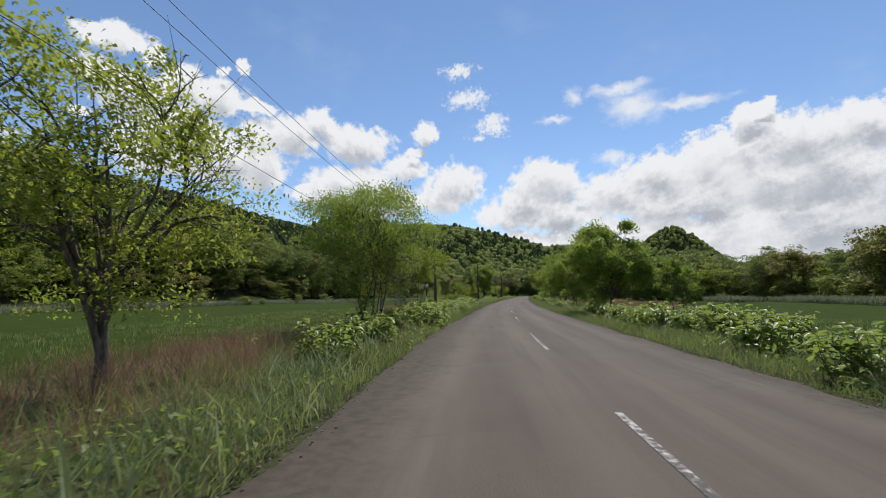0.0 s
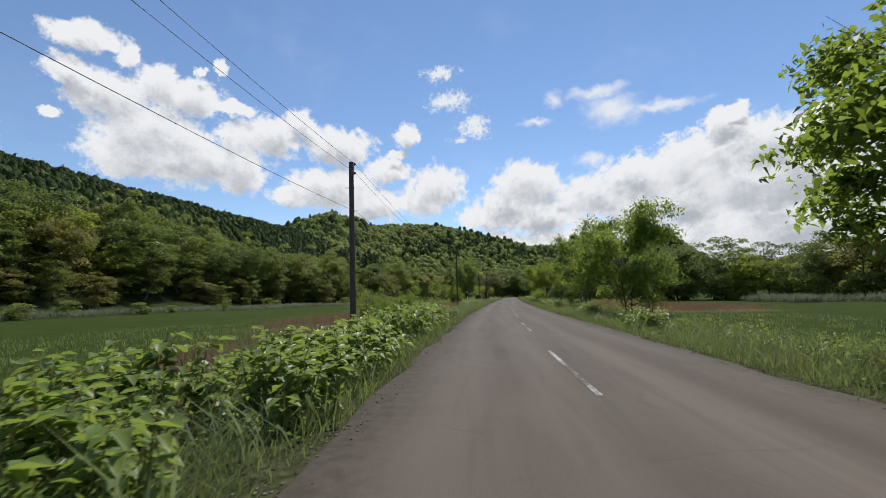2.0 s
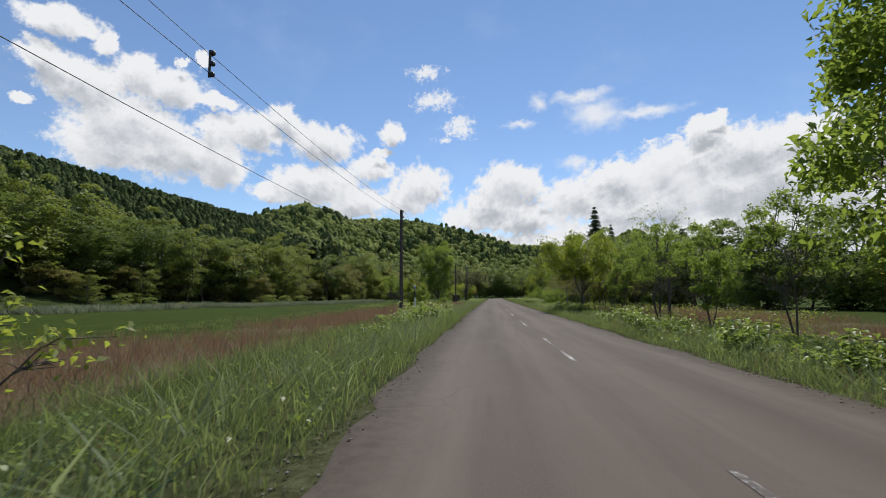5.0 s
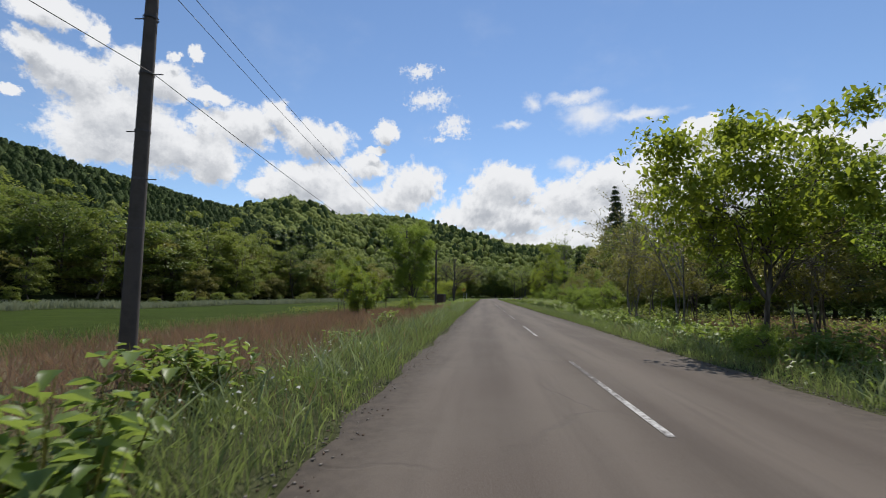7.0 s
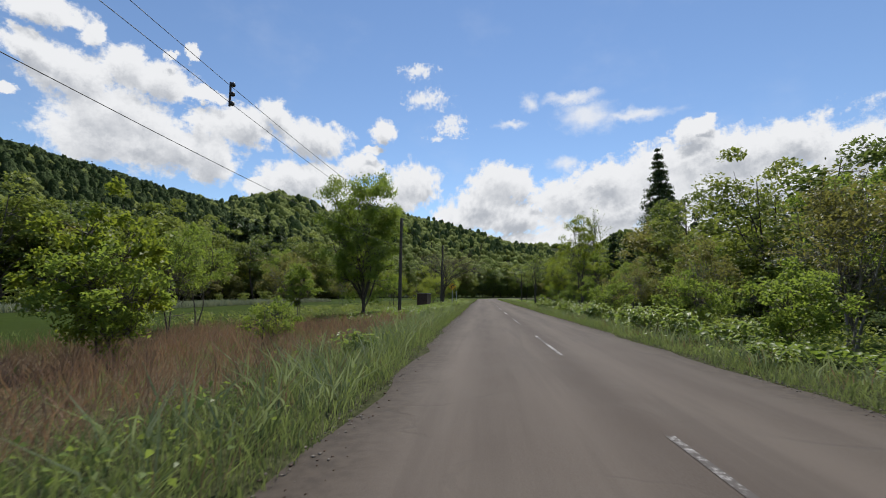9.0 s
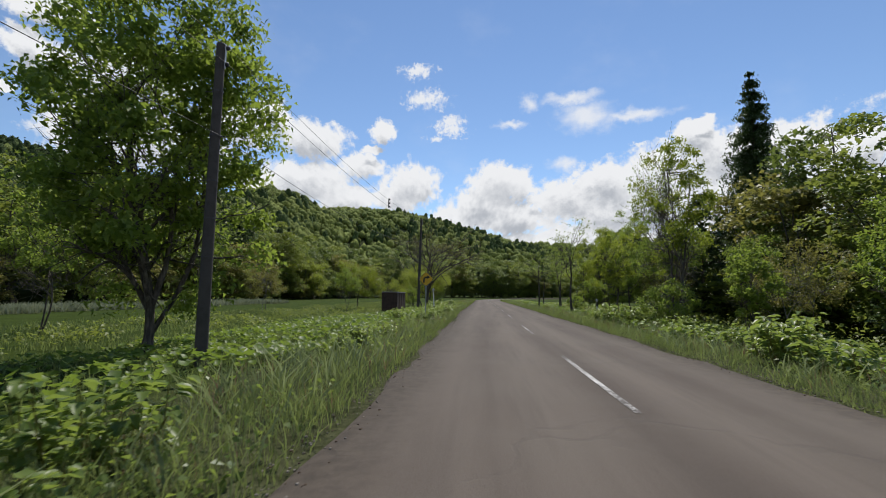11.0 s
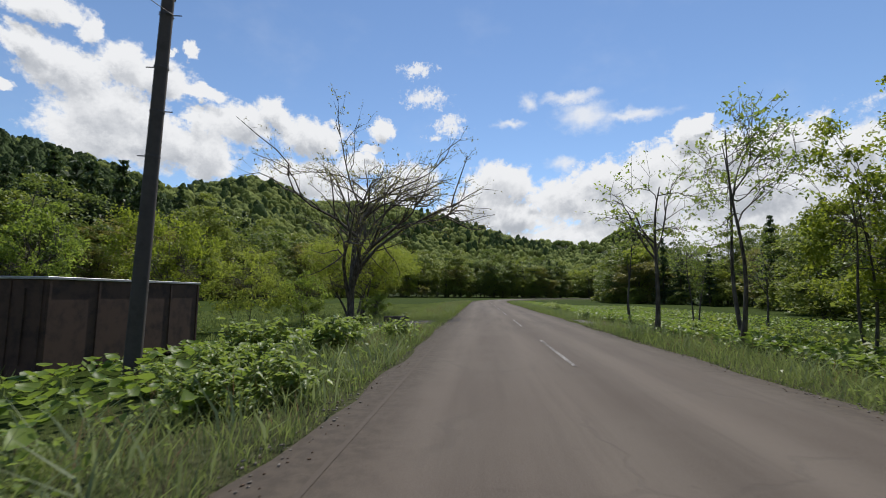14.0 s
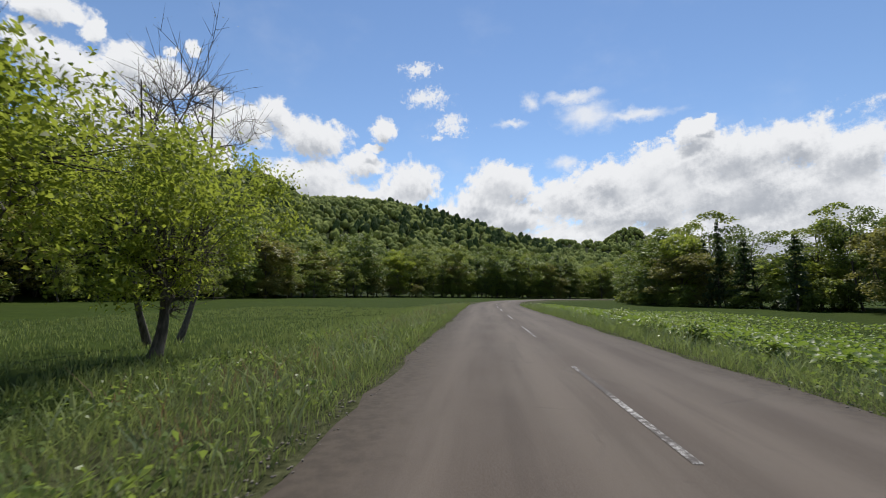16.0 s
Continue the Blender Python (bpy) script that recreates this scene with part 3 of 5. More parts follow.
gq = np.stack([qj * nx + qi, qj * nx + qi + 1, (qj + 1) * nx + qi + 1, (qj + 1) * nx + qi], -1).reshape(-1, 4)
gme = mesh_of("ground", np.stack([gx, gy, gz], -1), gq, mats=[GROUND], smooth=True)
gs, glat = station_of(gx.ravel(), gy.ravel())
# beds of dry reeds: first and last station, nearest and farthest offset
REEDS = [(2, 20, -11, -4.2), (30, 48, -9, -6), (54, 84, -16, -6.5), (88, 142, -15, -3.3), (96, 128, 11, 26), (74, 92, 16, 28)]
cover = np.zeros((len(gs), 4), np.float32)
for a, b, c, d in REEDS:
    m = np.clip(np.minimum(np.minimum(gs - a, b - gs) / 3 + 0.5, np.minimum(glat - c, d - glat) / 1.5 + 0.5), 0, 1)
    cover[:, 0] = np.maximum(cover[:, 0], m * 0.85)
off = np.maximum(np.maximum(-1.5 - glat, glat - 4.65), 0)
cover[:, 1] = np.clip(1 - (off - 2.0) / 2.0, 0, 1)
cover[:, 2] = np.clip((-76 - glat) / 8, 0, 1) + np.clip((off - 70) / 12, 0, 1) * (glat > 0) + np.clip((ridge_height(gx.ravel(), gy.ravel()) - 1) / 2, 0, 1)
cover[:, 2] = np.clip(cover[:, 2], 0, 1)
cover[:, 3] = 1
att = gme.attributes.new("cover", "FLOAT_COLOR", "POINT")
att.data.foreach_set("color", cover.ravel())
tagged(new("ground", gme), "green meadow and grassy verges rising to wooded hills", "ground", kind="structure")


def gz_at(x, y):
    return float(ground_height(np.array([x]), np.array([y]))[0])


def spot(s, lat, turn=0.0, scale=1.0, z=None):
    """A pose on the ground at a station and offset."""
    x, y = way(s, lat)
    x, y = float(x), float(y)
    m = pose(x, y, gz_at(x, y) if z is None else z, 0, 0, turn)
    return m @ Matrix.Diagonal((scale, scale, scale, 1))


def put(ob, s, lat, turn=0.0, scale=1.0, tall=None):
    m = spot(s, lat, turn)
    c = copy_thing(ob, m)
    c.scale = (scale, scale, tall or scale)
    return c


# road: stations and offsets of its left edge
EDGE_S, EDGE_L = [0, 14, 20, 30, 50, 87, 164, 178, 190, 215], [-1.8, -1.85, -1.85, -1.56, -1.5, -1.42, -1.5, -1.75, -1.65, -1.55]
rng = np.random.default_rng(5)
rs = np.arange(-60, 480, 0.7)
cols = np.array([0.0, 0.02, 0.1, 0.2, 0.35, 0.5, 0.65, 0.8, 0.9, 0.98, 1.0])
el_ = np.interp(rs, EDGE_S, EDGE_L) + 0.08 * np.sin(rs * 0.31) + 0.07 * np.sin(rs * 1.3 + 1) + rng.normal(size=len(rs)) * 0.05
er_ = 4.62 + 0.10 * np.sin(rs * 0.27 + 2) + 0.07 * np.sin(rs * 1.1) + rng.normal(size=len(rs)) * 0.05
lat2 = el_[:, None] + (er_ - el_)[:, None] * cols[None, :]
s2 = np.repeat(rs[:, None], len(cols), 1)
rx_, ry_ = way(s2.ravel(), lat2.ravel())
camber = 0.035 * (1 - ((lat2 - 1.56) / 3.06) ** 2)
camber[:, 0] -= 0.07
camber[:, -1] -= 0.07
rz_ = camber.ravel() - 0.02
nc = len(cols)
qi, qj = np.meshgrid(np.arange(nc - 1), np.arange(len(rs) - 1))
rq = np.stack([qj * nc + qi, qj * nc + qi + 1, (qj + 1) * nc + qi + 1, (qj + 1) * nc + qi], -1).reshape(-1, 4)
rme = mesh_of("road", np.stack([rx_, ry_, rz_], -1), rq, mats=[ASPHALT], smooth=True)
uvl = rme.uv_layers.new(name="UVMap")
vi = np.empty(len(rme.loops), np.int32)
rme.loops.foreach_get("vertex_index", vi)
uvl.data.foreach_set("uv", np.stack([lat2.ravel()[vi], s2.ravel()[vi]], -1).astype(np.float32).ravel())
road = tagged(new("road", rme), "worn grey-brown two-lane asphalt road", "road", kind="structure")


def stripe(s_a, s_b, lat, width, z, mat):
    n = max(2, int((s_b - s_a) / 0.5) + 1)
    ss = np.linspace(s_a, s_b, n)
    xa, ya = way(ss, lat - width / 2)
    xb, yb = way(ss, lat + width / 2)
    v = np.stack([np.stack([xa, ya, np.full(n, z)], -1), np.stack([xb, yb, np.full(n, z)], -1)], 1).reshape(-1, 3)
    k = np.arange(n - 1) * 2
    return mesh_of("lane_dash", v, np.stack([k, k + 1, k + 3, k + 2], -1), mats=[mat])


def dash_lat(s):
    return float(np.interp(s, [33, 62, 95, 180, 205], [1.42, 1.8, 1.72, 1.72, 1.66]))


for k in range(-3, 27):
    a = 21.2 + k * 10.41
    part("lane_dash", stripe(a, a + 4.8, dash_lat(a), 0.085, 0.02, PAINT), PAINT, road, "worn white centre line dash")
part("edge_line", stripe(160, 191, -1.15, 0.05, -0.007, PAINT_FAINT), PAINT_FAINT, road, "faint worn white edge line")

# ---- poles, wires, posts, sign, container ----
POLES = [(-5.0, -6.1, 7.8, 0.0), (46.05, -6.05, 7.95, -0.8), (97.3, -6.2, 8.0, -0.3), (151.0, -6.4, 7.7, 0.2), (187.4, -6.45, 9.4, 1.2)]


def utility_pole(s, lat, height, lean, last=False):
    root = empty("utility_pole", spot(s, lat) @ pose(0, 0, 0, 0, lean, 0))
    z = np.linspace(-0.4, height, 8)
    part("pole_shaft", mesh_of("pole_shaft", *tube(np.stack([z * 0, z * 0, z], -1), np.linspace(0.15, 0.105, 8), 14), smooth=True), POLE_WOOD, root)
    cap = bmesh.new()
    bmesh.ops.create_cone(cap, cap_ends=True, segments=14, radius1=0.108, radius2=0.09, depth=0.03, matrix=pose(0, 0, height + 0.014))
    part("pole_cap", cap, POLE_WOOD, root)
    rack = bmesh.new()
    bmesh.ops.create_cube(rack, size=1, matrix=pose(0.125, 0, height - 0.3) @ Matrix.Diagonal((0.02, 0.05, 0.62, 1)))
    rack = part("insulator_rack", rack, STEEL, root)
    for dz in (0.08, 0.5):
        ins = bmesh.new()
        bmesh.ops.create_uvsphere(ins, u_segments=10, v_segments=6, radius=0.05, matrix=pose(0.17, 0, height - dz) @ Matrix.Diagonal((1, 1, 1.35, 1)))
        part("insulator", ins, BLACK_PAINT, rack)
    for dz in (1.2, 2.3, 3.4, 4.3, 5.2):
        band = bmesh.new()
        bmesh.ops.create_cone(band, cap_ends=False, segments=14, radius1=0.135, radius2=0.132, depth=0.04, matrix=pose(0, 0, height - dz))
        part("band", band, DARK_PAINT, root)
        peg = bmesh.new()
        bmesh.ops.create_cone(peg, cap_ends=True, segments=6, radius1=0.011, radius2=0.011, depth=0.2, matrix=pose(-0.2 if dz in (1.2, 3.4, 5.2) else 0.2, 0, height - dz, 0, 90, 0))
        part("step_peg", peg, DARK_PAINT, root)
    if last:
        p = np.array([[0.17, 0.02, height - 0.1], [0.2, 0.05, height - 0.6], [0.16, 0.06, height - 1.3], [0.13, 0.02, height - 2.0]])
        part("stay_lead", mesh_of("stay_lead", *tube(p, [0.012] * 4, 5)), WIRE, root)
    return tagged(root, "tall weathered dark utility pole in the grassy verge", "utility pole", "poles along the road")


def wire_point(pole, dz, side):
    s, lat, height, lean = pole
    m = spot(s, lat) @ pose(0, 0, 0, 0, lean, 0) @ pose(side, 0, height - dz)
    return np.array(m.translation)


for p in POLES:
    utility_pole(*p, last=p is POLES[-1])


def span(a, b, sag, radius, name, label):
    f = np.linspace(0, 1, 22)[:, None]
    p = a + (b - a) * f
    p[:, 2] -= (4 * f * (1 - f) * sag)[:, 0]
    me = mesh_of(name, *tube(p, [radius] * 22, 5), mats=[WIRE])
    tagged(new(name, me), label, "wire", "wires along the road", kind="structure")
    return p


before = np.array([*way(-55, -6.1), 7.0])
for i, p in enumerate(POLES):
    prev = POLES[i - 1] if i else None
    ends = []
    for dz in (0.08, 0.5):
        a = wire_point(prev, dz, 0.2) if prev else before - np.array([0, 0, dz])
        ends.append(span(a, wire_point(p, dz, 0.2), 1.1 if i < 4 else 0.7, 0.007, "power_wire", "thin black power wire strung between poles"))
    a = wire_point(prev, 2.3, 0.14) if prev else before - np.array([0, 0, 2.3])
    span(a, wire_point(p, 2.3, 0.14), 0.9, 0.0075, "telephone_wire", "thin black telephone wire strung between poles")
    if i:
        mid = (ends[0][11] + ends[1][11]) / 2
        root = empty("wire_spacer", Matrix.Translation(mid))
        bar = bmesh.new()
        bmesh.ops.create_cube(bar, size=1, matrix=Matrix.Diagonal((0.05, 0.05, 0.62, 1)))
        bmesh.ops.bevel(bar, geom=bar.edges[:], offset=0.012, segments=1, affect="EDGES")
        part("spacer_bar", bar, BLACK_PAINT, root)
        for dz in (-0.24, 0.0, 0.24):
            kn = bmesh.new()
            bmesh.ops.create_uvsphere(kn, u_segments=8, v_segments=6, radius=0.06, matrix=pose(0.06, 0, dz))
            part("knob", kn, BLACK_PAINT, root)
        tagged(root, "black insulated spacer hung between two wires", "wire spacer")


def rod(bm, r, z0, z1, segs=14):
    bmesh.ops.create_cone(bm, cap_ends=True, segments=segs, radius1=r, radius2=r, depth=z1 - z0, matrix=pose(0, 0, (z0 + z1) / 2))
    return bm


def snow_post(s, lat, height, lean=0.0, red=True):
    """A roadside marker post with red and white bands and a round head."""
    root = empty("marker_post", spot(s, lat) @ pose(0, 0, 0, 0, lean, 0))
    k = height / 2.1
    bands = [(-0.3, 0.35, STEEL), (0.35, 0.85, RED_PAINT if red else DARK_PAINT), (0.85, 1.4, WHITE_PAINT), (1.4, 1.85, DARK_PAINT if red else WHITE_PAINT), (1.85, 1.95, STEEL)]
    for a, b, m in bands:
        part("band", rod(bmesh.new(), 0.04, a * k, b * k - 0.001), m, root)
    head = bmesh.new()
    bmesh.ops.create_uvsphere(head, u_segments=14, v_segments=8, radius=0.085, matrix=pose(0, 0, 1.99 * k) @ Matrix.Diagonal((1, 0.5, 1, 1)))
    part("reflector", head, STEEL, root, "dull grey round reflector head")
    return tagged(root, "slim red and white banded marker post in the verge" if red else "slim white marker post with a dark foot in the verge", "marker post", "marker posts")


snow_post(24.1, -3.3, 2.0, 1.0)
snow_post(89.8, -3.95, 2.15, -1.0)
snow_post(169.7, -2.95, 1.85, -3.0, False)
snow_post(170.6, 7.2, 1.35, 1.5)


def warning_sign(s, lat):
    root = empty("road_sign", spot(s, lat) @ pose(0, 0, 0, 0, 0.6, math.degrees(heading(s)) - 2))
    part("post", rod(bmesh.new(), 0.038, -0.4, 2.75), STEEL, root, "grey steel tube post")
    side, zc = 0.69, 2.45

    def board(size, y0, y1, mat, name, under):
        bm = bmesh.new()
        bmesh.ops.create_cube(bm, size=1, matrix=pose(0, (y0 + y1) / 2, zc, 0, 45, 0) @ Matrix.Diagonal((size, y1 - y0, size, 1)))
        up = [e for e in bm.edges if abs(e.verts[0].co.y - e.verts[1].co.y) > abs(y1 - y0) * 0.5]
        bmesh.ops.bevel(bm, geom=up, offset=size * 0.09, segments=4, affect="EDGES")
        return part(name, bm, mat, under)

    plate = board(side, -0.06, -0.045, STEEL, "back_plate", root)
    board(side * 0.985, -0.064, -0.06, BLACK_PAINT, "border", plate)
    board(side * 0.93, -0.068, -0.064, YELLOW_PAINT, "face", plate)
    # an arrow that bends to the right
    pts = []
    for k in range(9):
        a = math.pi - k / 8 * math.pi / 2
        pts.append((0.06 + 0.19 * math.cos(a), -0.05 + 0.17 * math.sin(a)))
    pts = [(-0.13, -0.22)] + pts
    inner, outer = [], []
    for k, (u, w) in enumerate(pts):
        a, b = pts[max(k - 1, 0)], pts[min(k + 1, len(pts) - 1)]
        du, dw = b[0] - a[0], b[1] - a[1]
        n = math.hypot(du, dw)
        inner.append((u + dw / n * 0.05, w - du / n * 0.05))
        outer.append((u - dw / n * 0.05, w + du / n * 0.05))
    bm = bmesh.new()
    y = -0.072
    vi_ = [bm.verts.new((u, y, zc + w)) for u, w in inner]
    vo_ = [bm.verts.new((u, y, zc + w)) for u, w in outer]
    for k in range(len(pts) - 1):
        bm.faces.new((vi_[k], vi_[k + 1], vo_[k + 1], vo_[k]))
    tip = [bm.verts.new((u, y, zc + w)) for u, w in ((0.06, 0.24), (0.27, 0.12), (0.06, 0.0))]
    bm.faces.new(tip)
    ext = bmesh.ops.extrude_face_region(bm, geom=bm.faces[:])
    bmesh.ops.translate(bm, vec=(0, 0.003, 0), verts=[v for v in ext["geom"] if isinstance(v, bmesh.types.BMVert)])
    part("arrow", bm, BLACK_PAINT, plate, "black arrow bending to the right")
    for dz in (-0.2, 0.2):
        c = bmesh.new()
        bmesh.ops.create_cube(c, size=1, matrix=pose(0, -0.02, zc + dz) @ Matrix.Diagonal((0.12, 0.07, 0.03, 1)))
        part("clamp", c, STEEL, root)
    return tagged(root, "yellow diamond bend warning sign with black arrow on post", "road sign")


warning_sign(169.45, -3.5)


def container(s, lat):
    """A rusty sheet-steel box with ribs on its long side."""
    L, Wd, H = 5.0, 1.6, 2.05
    x, y = way(s, lat)
    root = empty("metal_container", pose(float(x), float(y), -0.5, 0, 0, math.degrees(heading(s))))

    def slab(name, cx, cy, cz, sx, sy, sz, label="", under=root, mat=RUST):
        bm = bmesh.new()
        bmesh.ops.create_cube(bm, size=1, matrix=pose(cx, cy, cz) @ Matrix.Diagonal((sx, sy, sz, 1)))
        bmesh.ops.bevel(bm, geom=bm.edges[:], offset=0.008, segments=1, affect="EDGES")
        return part(name, bm, mat, under, label)

    body = slab("body", 0, L / 2, H / 2 - 0.03, Wd, L, H - 0.1)
    slab("roof", 0, L / 2, H - 0.05, Wd + 0.08, L + 0.08, 0.06, "pale weathered sheet roof", root, STEEL)
    for yy in np.linspace(0.05, L - 0.05, 5):
        slab("rib", Wd / 2 + 0.012, float(yy), H / 2 - 0.03, 0.04, 0.07, H - 0.14, under=body)
    for xx in (-0.7, 0.0, 0.7):
        slab("rib", xx, -0.012, H / 2 - 0.03, 0.06, 0.03, H - 0.14, under=body)
    slab("skid", -0.5, L / 2, -0.1, 0.12, L, 0.12)
    slab("skid", 0.5, L / 2, -0.1, 0.12, L, 0.12)
    slab("door_bar", 0.35, -0.03, H / 2, 0.03, 0.03, H * 0.75, "rusted locking bar", body)
    return tagged(root, "dark rusty steel storage container with ribbed sides", "container")


container(187.8, -9.5)


def slab_drive(name, s_a, s_b, l_a, l_b, label):
    """A paved apron joining the road, a little below it."""
    ss, ll = np.meshgrid(np.linspace(s_a, s_b, 14), np.linspace(l_a, l_b, 14), indexing="ij")
    rng = np.random.default_rng(int(abs(s_a)))
    ss = ss + rng.normal(size=ss.shape) * 0.06
    ll = ll + rng.normal(size=ll.shape) * 0.05
    x, y = way(ss.ravel(), ll.ravel())
    z = ground_height(x, y) + 0.035
    i, j = np.meshgrid(np.arange(13), np.arange(13), indexing="ij")
    q = np.stack([i * 14 + j, i * 14 + j + 1, (i + 1) * 14 + j + 1, (i + 1) * 14 + j], -1).reshape(-1, 4)
    tagged(new(name, mesh_of(name, np.stack([x, y, z], -1), q, mats=[CONCRETE], smooth=True)), label, "driveway", kind="structure")


slab_drive("driveway", 197.6, 202.8, -5.4, -2.1, "cracked grey concrete driveway leading off the road")
slab_drive("apron", 201.6, 205.0, 4.95, 6.7, "broken concrete apron beside the road")
for s, lat, turn in ((204.4, -4.9, 4), (203.2, -4.1, -6)):
    bm = bmesh.new()
    bmesh.ops.create_cube(bm, size=1, matrix=pose(0, 0, 0.12) @ Matrix.Diagonal((0.75, 0.3, 0.36, 1)))
    bmesh.ops.bevel(bm, geom=bm.edges[:], offset=0.025, segments=2, affect="EDGES")
    me = bpy.data.meshes.new("concrete_block")
    bm.to_mesh(me)
    me.materials.append(CONCRETE)
    ob = new("concrete_block", me)
    ob.matrix_world = spot(s, lat, turn)
    tagged(ob, "weathered concrete block lying in grass beside the driveway", "concrete block", "concrete blocks")

# ---- trees beside the road ----
def tree(name, label, s, lat, seed, height, spread, low, leaf=LEAF_NEAR, bark=BARK, turn=0.0, category="tree", **kw):
    w, l = tree_mesh(seed, height, spread, low, **kw)
    ob = thing_tree(name, label, w, l, bark, leaf, category)
    ob.matrix_world = spot(s, lat, turn)
    return ob


full = dict(leaves=300, pads=70, size=0.175, subs=7, twigs=4, reach=0.62)
tree("broadleaf_tree", "young tree with yellow-green spring leaves beside the meadow", 8.1, -7.1, 11, 7.2, 3.5, 0.12, LEAF_YELLOW, limbs=18, subs=4, twigs=2, leaves=170, size=0.1, first=0.1, girth=0.13, rise=0.6, pads=84, reach=1.0)
tree("broadleaf_tree", "many-stemmed green roadside tree with an open crown", 17.5, -4.7, 12, 6.5, 3.4, 0.2, LEAF_NEAR, stems=4, limbs=22, subs=7, leaves=300, size=0.085, pads=95)
tree("broadleaf_tree", "many-stemmed dark trunked tree in the verge", 19.4, -4.9, 13, 5.8, 2.3, 0.3, LEAF_NEAR, stems=3, limbs=12, leaves=170, size=0.08, pads=36)
tree("broadleaf_tree", "leaning small tree with bright leaves over bare lower limbs", 25.7, -4.3, 14, 4.5, 2.5, 0.48, LEAF_LIME, stems=3, limbs=9, leaves=150, size=0.095, pads=44)
tree("broadleaf_tree", "rounded dense dark green roadside tree", 32.4, 7.9, 21, 7.6, 3.8, 0.1, LEAF_NEAR, limbs=20, first=0.16, **full)
tree("broadleaf_tree", "broad spreading green roadside tree", 56.4, 8.9, 22, 8.0, 4.5, 0.03, LEAF_NEAR, limbs=24, first=0.1, stems=2, **{**full, "pads": 74})
tree("broadleaf_tree", "upright oval-crowned green roadside tree", 72.8, 9.5, 23, 9.5, 3.8, 0.12, LEAF_NEAR, limbs=22, first=0.12, **full)
tree("broadleaf_tree", "open-crowned green roadside tree with a dark trunk", 103.2, 7.8, 24, 7.3, 4.0, 0.34, LEAF_LIME, limbs=17, first=0.2, **{**full, "pads": 54, "leaves": 200})
r7 = tree("broadleaf_tree", "half-bare roadside tree with grey limbs", 113.7, 9.7, 25, 7.4, 4.0, 0.3, LEAF_OLIVE, BARK_PALE, limbs=11, subs=6, leaves=5, size=0.15, tips=True, stems=2)
tree("broadleaf_tree", "wide brownish-green tree with pale tangled limbs", 133.0, 13.0, 26, 6.0, 5.0, 0.1, LEAF_OLIVE, BARK_PALE, limbs=14, subs=8, twigs=6, leaves=13, size=0.15, stems=3)
r9 = tree("broadleaf_tree", "tall thin many-stemmed green tree", 167.4, 10.8, 27, 12.8, 2.7, 0.1, LEAF_LIME, limbs=18, subs=7, twigs=4, leaves=110, size=0.14, stems=3, pads=64)
sparse = dict(leaves=6, size=0.15, tips=True)
tree("broadleaf_tree", "slender roadside tree with sparse tufts of new leaves", 178.9, 7.3, 31, 7.4, 2.8, 0.35, LEAF_NEAR, BARK, limbs=9, subs=5, twigs=3, **sparse)
tree("broadleaf_tree", "bushy green roadside tree", 175.4, 9.6, 32, 6.8, 2.2, 0.25, LEAF_LIME, limbs=10, subs=6, twigs=4, leaves=120, size=0.13, pads=46)
s1 = tree("broadleaf_tree", "slender tree with bare upswept limbs and leaf tufts", 198.3, 7.0, 33, 7.6, 3.0, 0.4, LEAF_NEAR, BARK, limbs=9, subs=5, twigs=3, **sparse)
s2 = tree("broadleaf_tree", "tall sparse tree with many upswept bare limbs", 196.4, 9.5, 34, 9.4, 3.2, 0.35, LEAF_NEAR, BARK, limbs=12, subs=6, twigs=4, stems=2, **sparse)
tree("walnut_tree", "great spreading nearly bare tree with leaf tufts", 206.3, -7.7, 35, 12.4, 9.2, 0.2, LEAF_OLIVE, BARK, limbs=19, subs=8, twigs=6, girth=0.25, leaves=4, size=0.13, tips=True, lift=0.1, flat=0.3, first=0.08, bend=0.07, rise=1.0)
y1 = tree("broadleaf_tree", "small tree with bright yellow-green leaves", 201.6, -11.8, 36, 4.4, 2.6, 0.1, LEAF_YELLOW, limbs=12, subs=6, leaves=150, size=0.1, stems=2, pads=46)
tree("broadleaf_tree", "dark-trunked tree with bright yellow-green leaves", 210.5, -8.6, 37, 6.0, 4.6, 0.28, LEAF_YELLOW, limbs=18, subs=7, leaves=230, size=0.11, stems=3, girth=0.17, pads=90)
tree("broadleaf_tree", "yellow-green tree beside a meadow", 216.4, -8.6, 38, 6.4, 3.9, 0.26, LEAF_YELLOW, limbs=20, subs=7, leaves=230, size=0.11, girth=0.2, pads=90)
tree("bare_tree", "leafless fan-shaped tree rising behind the green one", 221.0, -11.6, 39, 12.0, 5.6, 0.3, LEAF_OLIVE, BARK, limbs=16, subs=8, twigs=5, leaves=1, size=0.06, stems=2, girth=0.2, rise=1.0)
tree("dead_tree", "dead forked snag beside the road", 207.4, 8.9, 40, 5.4, 0.9, 0.72, LEAF_OLIVE, BARK, limbs=3, subs=2, twigs=2, leaves=1, size=0.08, girth=0.11)
tree("broadleaf_tree", "large rounded leafy tree beside the pole", 154.2, -10.2, 43, 13.6, 4.6, 0.1, LEAF_NEAR, limbs=26, first=0.06, **{**full, "leaves": 230, "size": 0.19, "pads": 130})
tree("broadleaf_tree", "tall bright green tree behind the container", 203.0, -17.0, 42, 7.0, 3.4, 0.1, LEAF_LIME, limbs=12, subs=7, leaves=170, size=0.15, pads=60)

